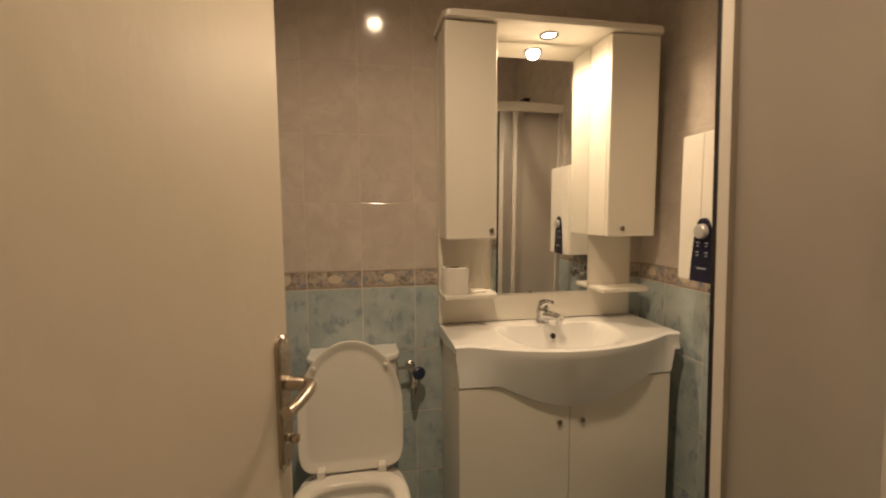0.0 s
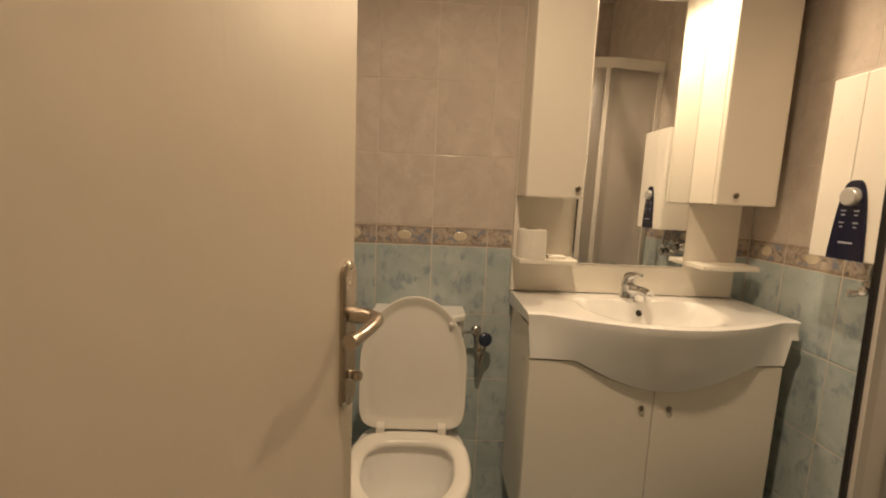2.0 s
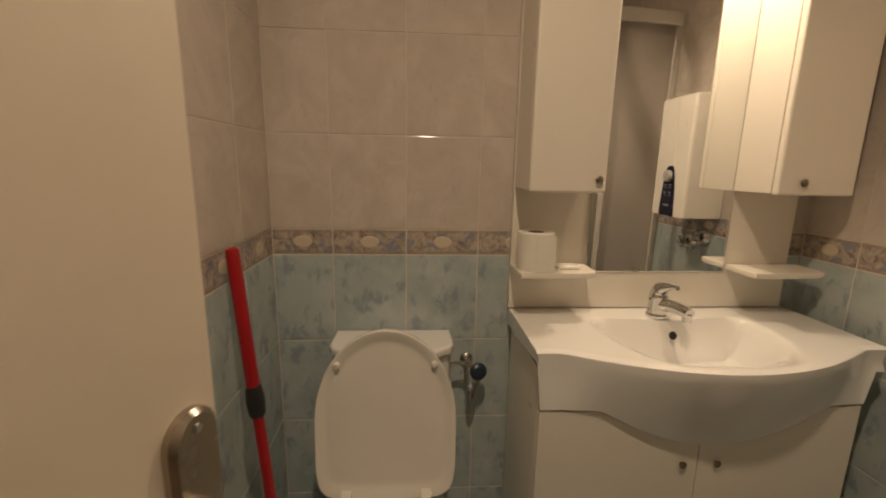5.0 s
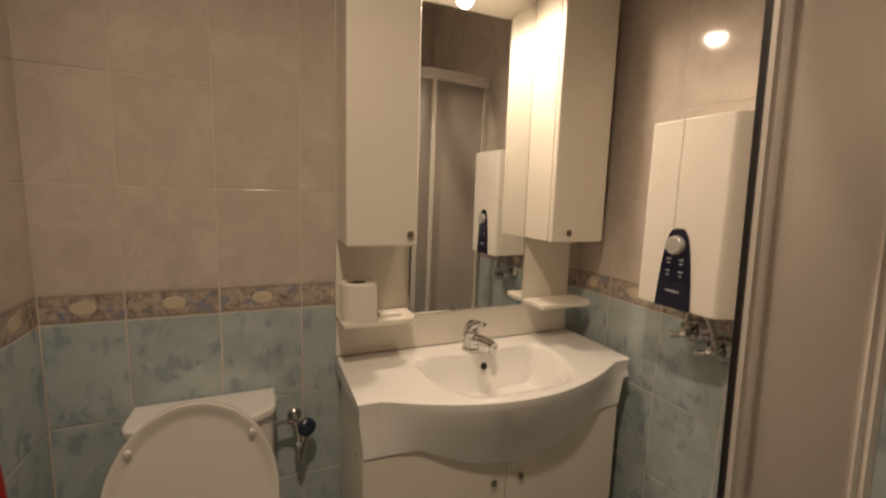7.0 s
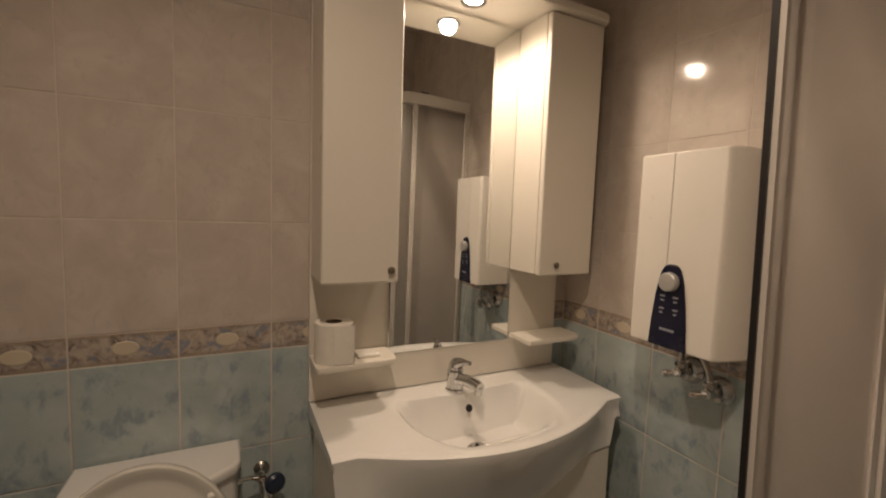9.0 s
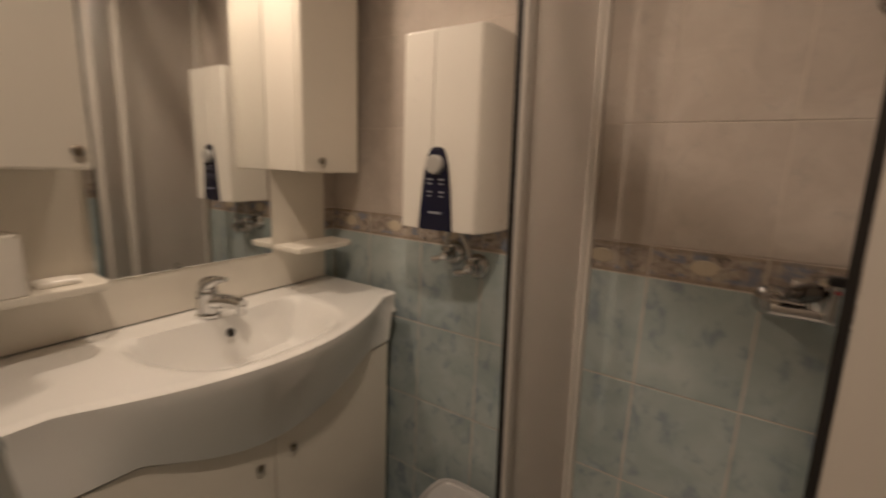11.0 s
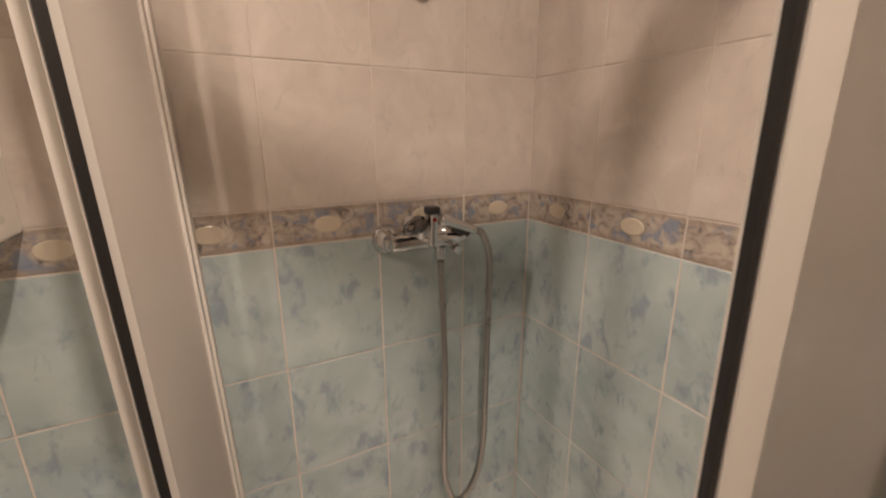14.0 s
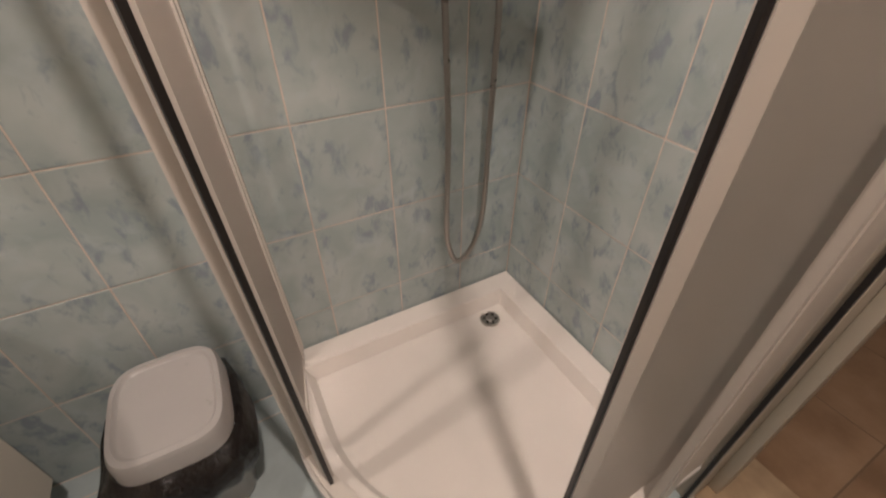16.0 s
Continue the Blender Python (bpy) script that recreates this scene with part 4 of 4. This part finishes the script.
def build_mixer():
    y0, y1, z, x = -1.173, -1.313, 0.992, -0.05
    mix = thing("shower_mixer", (0, (y0 + y1) / 2, z), "chrome wall-mounted shower mixer with hand shower and hose", "shower mixer")
    for y in (y0, y1):
        part("rosette", lathe([(0.012, 0.026), (0.02, 0.021), (0.031, 0.004), (0.032, 0)], (-0.0012, y, z), (-1, 0, 0), 26), CHROME, mix)
        part("union", lathe([(0.0, 0.05), (0.012, 0.049), (0.0185, 0.044), (0.0195, 0.03), (0.014, 0.024), (0.014, 0.01)], (0, y, z), (-1, 0, 0), 20), CHROME, mix)
    bm = tube([(x, y0 + 0.014, z), (x, y0 + 0.01, z), (x, y0 - 0.005, z), (x, y0 - 0.04, z), (x, y1 + 0.05, z), (x, y1 + 0.01, z), (x, y1 - 0.014, z)],
              [0.009, 0.0155, 0.0165, 0.0155, 0.0175, 0.018, 0.012], 20)
    part("body", bm, CHROME, mix)
    ym = -1.226
    part("cartridge", lathe([(0.017, 0), (0.0195, 0.014), (0.02, 0.026), (0.016, 0.034), (0, 0.036)], (x, ym, z + 0.012), (-0.25, 0, 1), 22), CHROME, mix)
    lever = part("lever", tube(curve_points([(x - 0.012, ym + 0.002, z + 0.04), (x - 0.026, ym + 0.016, z + 0.04), (x - 0.036, ym + 0.036, z + 0.036), (x - 0.04, ym + 0.05, z + 0.031)], 5),
                               [0.013, 0.0145, 0.016, 0.017, 0.0175, 0.0175, 0.017, 0.0165, 0.016, 0.015, 0.014, 0.013, 0.0115, 0.0095, 0.007, 0.004], 14), DARKCHROME, mix, "dark polished lever")
    part("lever_cap", lathe([(0, 0.015), (0.008, 0.0135), (0.0125, 0.008), (0.0135, 0)], (x - 0.02, ym + 0.032, z + 0.042), (-0.4, 0.2, 0.8), 18), CHROME, lever)
    cradle = part("cradle", box(x - 0.034, x - 0.006, -1.252, -1.233, z - 0.008, z + 0.066, 0.006, 3), CHROME, mix, "chrome hand shower cradle")
    part("cradle_top", box(x - 0.035, x - 0.008, -1.256, -1.23, z + 0.056, z + 0.073, 0.005, 3), BLACK, cradle, "black plastic cap")
    part("hot_mark", lathe([(0, 0.0012), (0.004, 0.001), (0.004, 0)], (x - 0.0345, -1.2425, z + 0.048), (-1, 0, 0), 12), RED, cradle, "small red mark")
    part("diverter", lathe([(0, 0.028), (0.009, 0.0275), (0.0105, 0.025), (0.0105, 0.012), (0.007, 0.009), (0.007, 0)], (x - 0.014, -1.289, z - 0.012), (-1, -0.1, -0.2), 8), CHROME, mix, "chrome diverter knob")
    part("hose_outlet", lathe([(0, 0), (0.0095, 0), (0.0105, 0.008), (0.0125, 0.012), (0.0125, 0.026)], (x, -1.272, z - 0.042), seg=14), CHROME, mix)
    shower = part("hand_shower", tube(curve_points([(x - 0.022, -1.258, z + 0.048), (x - 0.022, -1.276, z + 0.04), (x - 0.022, -1.31, z + 0.026), (x - 0.022, -1.34, z + 0.015)], 5),
                                      [0.011, 0.013, 0.014, 0.0135, 0.013, 0.0125, 0.012, 0.0115, 0.0112, 0.011, 0.0108, 0.0105, 0.0102, 0.01, 0.0095, 0.009], 16), CHROME, mix, "chrome hand shower resting in its cradle")
    part("grip", tube([(x - 0.022, -1.29, z + 0.026), (x - 0.022, -1.325, z + 0.011)], [0.0095, 0.008], 12), BLACK, shower, "black grip")
    p = curve_points([(x - 0.022, -1.34, z + 0.015), (x - 0.021, -1.362, z + 0.004), (x - 0.016, -1.383, z - 0.045), (x - 0.006, -1.392, z - 0.12), (x, -1.394, z - 0.34), (x + 0.002, -1.393, z - 0.53),
                      (x + 0.004, -1.378, z - 0.625), (x + 0.004, -1.345, z - 0.682), (x + 0.004, -1.315, z - 0.69), (x + 0.004, -1.293, z - 0.645), (x + 0.004, -1.282, z - 0.56), (x + 0.002, -1.283, z - 0.3),
                      (x, -1.274, z - 0.08), (x, -1.272, z - 0.04)], 24)
    part("hose", tube(p, [0.0074 if k % 2 else 0.0066 for k in range(len(p))], 10), STEEL, mix, "ribbed metal shower hose", smooth=60)


def build_wall_fittings():
    y, z = -1.25, 1.5
    h = thing("shower_holder", (0, y, z), "chrome wall holder for the hand shower", "shower holder")
    part("plate", lathe([(0, 0.008), (0.016, 0.008), (0.02, 0.004), (0.021, 0)], (-0.001, y, z), (-1, 0, 0), 20), CHROME, h)
    part("fork", tube([(-0.008, y, z), (-0.035, y, z - 0.004), (-0.05, y, z - 0.008)], [0.008, 0.01, 0.015], 14), CHROME, h)
    b = thing("wall_bracket", (0, -1.31, 2.05), "small dark box fixed high on the tiled wall", "bracket")
    part("case", box(-0.05, -0.001, -1.345, -1.285, 2.03, 2.075, 0.004), BLACK, b)
    part("lip", box(-0.058, -0.05, -1.34, -1.29, 2.036, 2.05, 0.002), STEEL, b)


build_tray()
build_enclosure()
build_mixer()
build_wall_fittings()


def build_ceiling_lamp():
    x, y, z = CEILING_LAMP
    lamp = thing("ceiling_lamp", (x, y, ZC), "small round chrome ceiling lamp with a lit halogen bulb", "ceiling lamp")
    part("base", lathe([(0, ZC - 0.001 - z), (0.06, ZC - 0.001 - z), (0.06, ZC - 0.012 - z), (0.052, ZC - 0.018 - z), (0, ZC - 0.018 - z)], (x, y, z), seg=36), CHROME, lamp)
    part("spot_cup", lathe([(0.006, ZC - 0.018 - z), (0.006, 0.014), (0.014, 0.01), (0.027, -0.046), (0.026, -0.046), (0.013, 0.008), (0, 0.008)], (x, y, z), seg=24), CHROME, lamp)
    part("bulb", lathe([(0, -0.05), (0.014, -0.05), (0.021, -0.042)], (x, y, z), seg=20), BULB, lamp, "glowing halogen bulb")


build_ceiling_lamp()

# ---- tiles of walls and floors ----


def tile_mesh(name, w, h, materials, oval=False):
    """A pillow-edged tile about its middle: u along x, v along z, the face towards -y."""
    bm = bmesh.new()
    e, d = 0.0012, 0.0016
    out = [bm.verts.new((sx * w / 2, d, sz * h / 2)) for sx, sz in ((-1, -1), (1, -1), (1, 1), (-1, 1))]
    mid = [bm.verts.new((sx * (w / 2), 0.0005, sz * (h / 2))) for sx, sz in ((-1, -1), (1, -1), (1, 1), (-1, 1))]
    face = [bm.verts.new((sx * (w / 2 - e), 0, sz * (h / 2 - e))) for sx, sz in ((-1, -1), (1, -1), (1, 1), (-1, 1))]
    for a, b in ((out, mid), (mid, face)):
        for k in range(4):
            bm.faces.new((a[k], a[(k + 1) % 4], b[(k + 1) % 4], b[k]))
    bm.faces.new(face)
    if oval:
        ring0 = [bm.verts.new((0.0255 * math.cos(2 * math.pi * k / 20), -0.0001, 0.0165 * math.sin(2 * math.pi * k / 20))) for k in range(20)]
        ring1 = [bm.verts.new((0.0235 * math.cos(2 * math.pi * k / 20), -0.0012, 0.0145 * math.sin(2 * math.pi * k / 20))) for k in range(20)]
        for k in range(20):
            bm.faces.new((ring0[k], ring0[(k + 1) % 20], ring1[(k + 1) % 20], ring1[k])).material_index = 1
        bm.faces.new(ring1).material_index = 1
    return mesh_of(name, bm, materials, 0)


TILES = {}


def lay_tiles(wall, m, length, joints, skip=None):
    """Tiles on one wall; m takes (along, 0, up) to the room, the face towards -y of m; joints: where the uprights lie along it."""
    rows, z = [], 0.0
    for k in range(4):
        rows.append(("blue", Z_BORDER - TH * (4 - k), Z_BORDER - TH * (3 - k)))
    rows.append(("border", Z_BORDER, Z_BORDER + BORDER))
    z = Z_BORDER + BORDER
    while z < ZC - 0.01:
        rows.append(("beige", z, min(z + TH, ZC)))
        z += TH
    cuts = [0.0] + [j for j in joints if 0.004 < j < length - 0.004] + [length]
    for kind, z0, z1 in rows:
        for a, b in zip(cuts, cuts[1:]):
            if skip and skip((a + b) / 2, (z0 + z1) / 2):
                continue
            gap = 0.002 if kind == "beige" else 0.0034
            w, h = round(b - a - gap, 4), round(z1 - z0 - gap, 4)
            if w < 0.006:
                continue
            key = (kind, w, h)
            if key not in TILES:
                mats = {"blue": [BLUE], "beige": [BEIGE], "border": [PATTERN, OVAL]}[kind]
                TILES[key] = tile_mesh(kind + "_tile", w, h, mats, kind == "border" and w > 0.09)
            ob = new(kind + "_tile" if kind != "border" else "border_tile", TILES[key])
            tip = 0.12 if kind == "beige" else 0.22
            wob = Matrix.Rotation(radians(random.uniform(-tip, tip)), 4, "X") @ Matrix.Rotation(radians(random.uniform(-tip, tip)), 4, "Z")
            ob.matrix_world = m @ Matrix.Translation(((a + b) / 2, 0, (z0 + z1) / 2)) @ wob
            ob.parent = wall


def grid(first, length):
    return [first + TW * k for k in range(-1, int(length / TW) + 2)]


# back wall faces -y, right wall -x, left wall +x, front wall +y
lay_tiles(wall_back, Matrix.Translation((XL, 0, 0)), -XL, [-0.964 - XL + TW * k for k in range(-4, 6)])
turn_right = Matrix.Rotation(radians(-90), 4, "Z")
lay_tiles(wall_right, turn_right, -YF, grid(0.157, -YF))
lay_tiles(wall_left, Matrix.Translation((XL, YF, 0)) @ Matrix.Rotation(radians(90), 4, "Z"), -YF, [-YF - 0.19 - TW * k for k in range(8)][::-1])
lay_tiles(wall_front, Matrix.Rotation(radians(180), 4, "Z") @ Matrix.Translation((0, -YF, 0)), -XL,
          sorted(grid(0.193, 0.7) [:5] + [-DX1 - 0.031, -DX0 + 0.031]),
          lambda u, z: -DX1 - 0.03 < u < -DX0 + 0.03 and z < DTOP + 0.16 or u > -DX0)


def lay_floor(parent, name, material, x0, x1, y0, y1, size, ox, oy):
    made = {}
    xs = [x0] + [ox + size * k for k in range(-30, 30) if x0 + 0.01 < ox + size * k < x1 - 0.01] + [x1]
    ys = [y0] + [oy + size * k for k in range(-30, 30) if y0 + 0.01 < oy + size * k < y1 - 0.01] + [y1]
    for a, b in zip(xs, xs[1:]):
        for c, d in zip(ys, ys[1:]):
            key = (round(b - a - 0.004, 4), round(d - c - 0.004, 4))
            if key not in made:
                made[key] = tile_mesh(name, key[0], key[1], [material])
            ob = new(name, made[key])
            ob.matrix_world = Matrix.Translation(((a + b) / 2, (c + d) / 2, 0)) @ Matrix.Rotation(radians(-90), 4, "X")
            ob.parent = parent


lay_floor(floor, "floor_tile", FLOORTILE, XL, 0, YF, 0, 0.3, -0.365, -0.64)
lay_floor(hall_floor, "hall_tile", HALLTILE, -2.6, 1.0, HALL_Y, YF - WALL_T, 0.33, -0.911, -1.765)
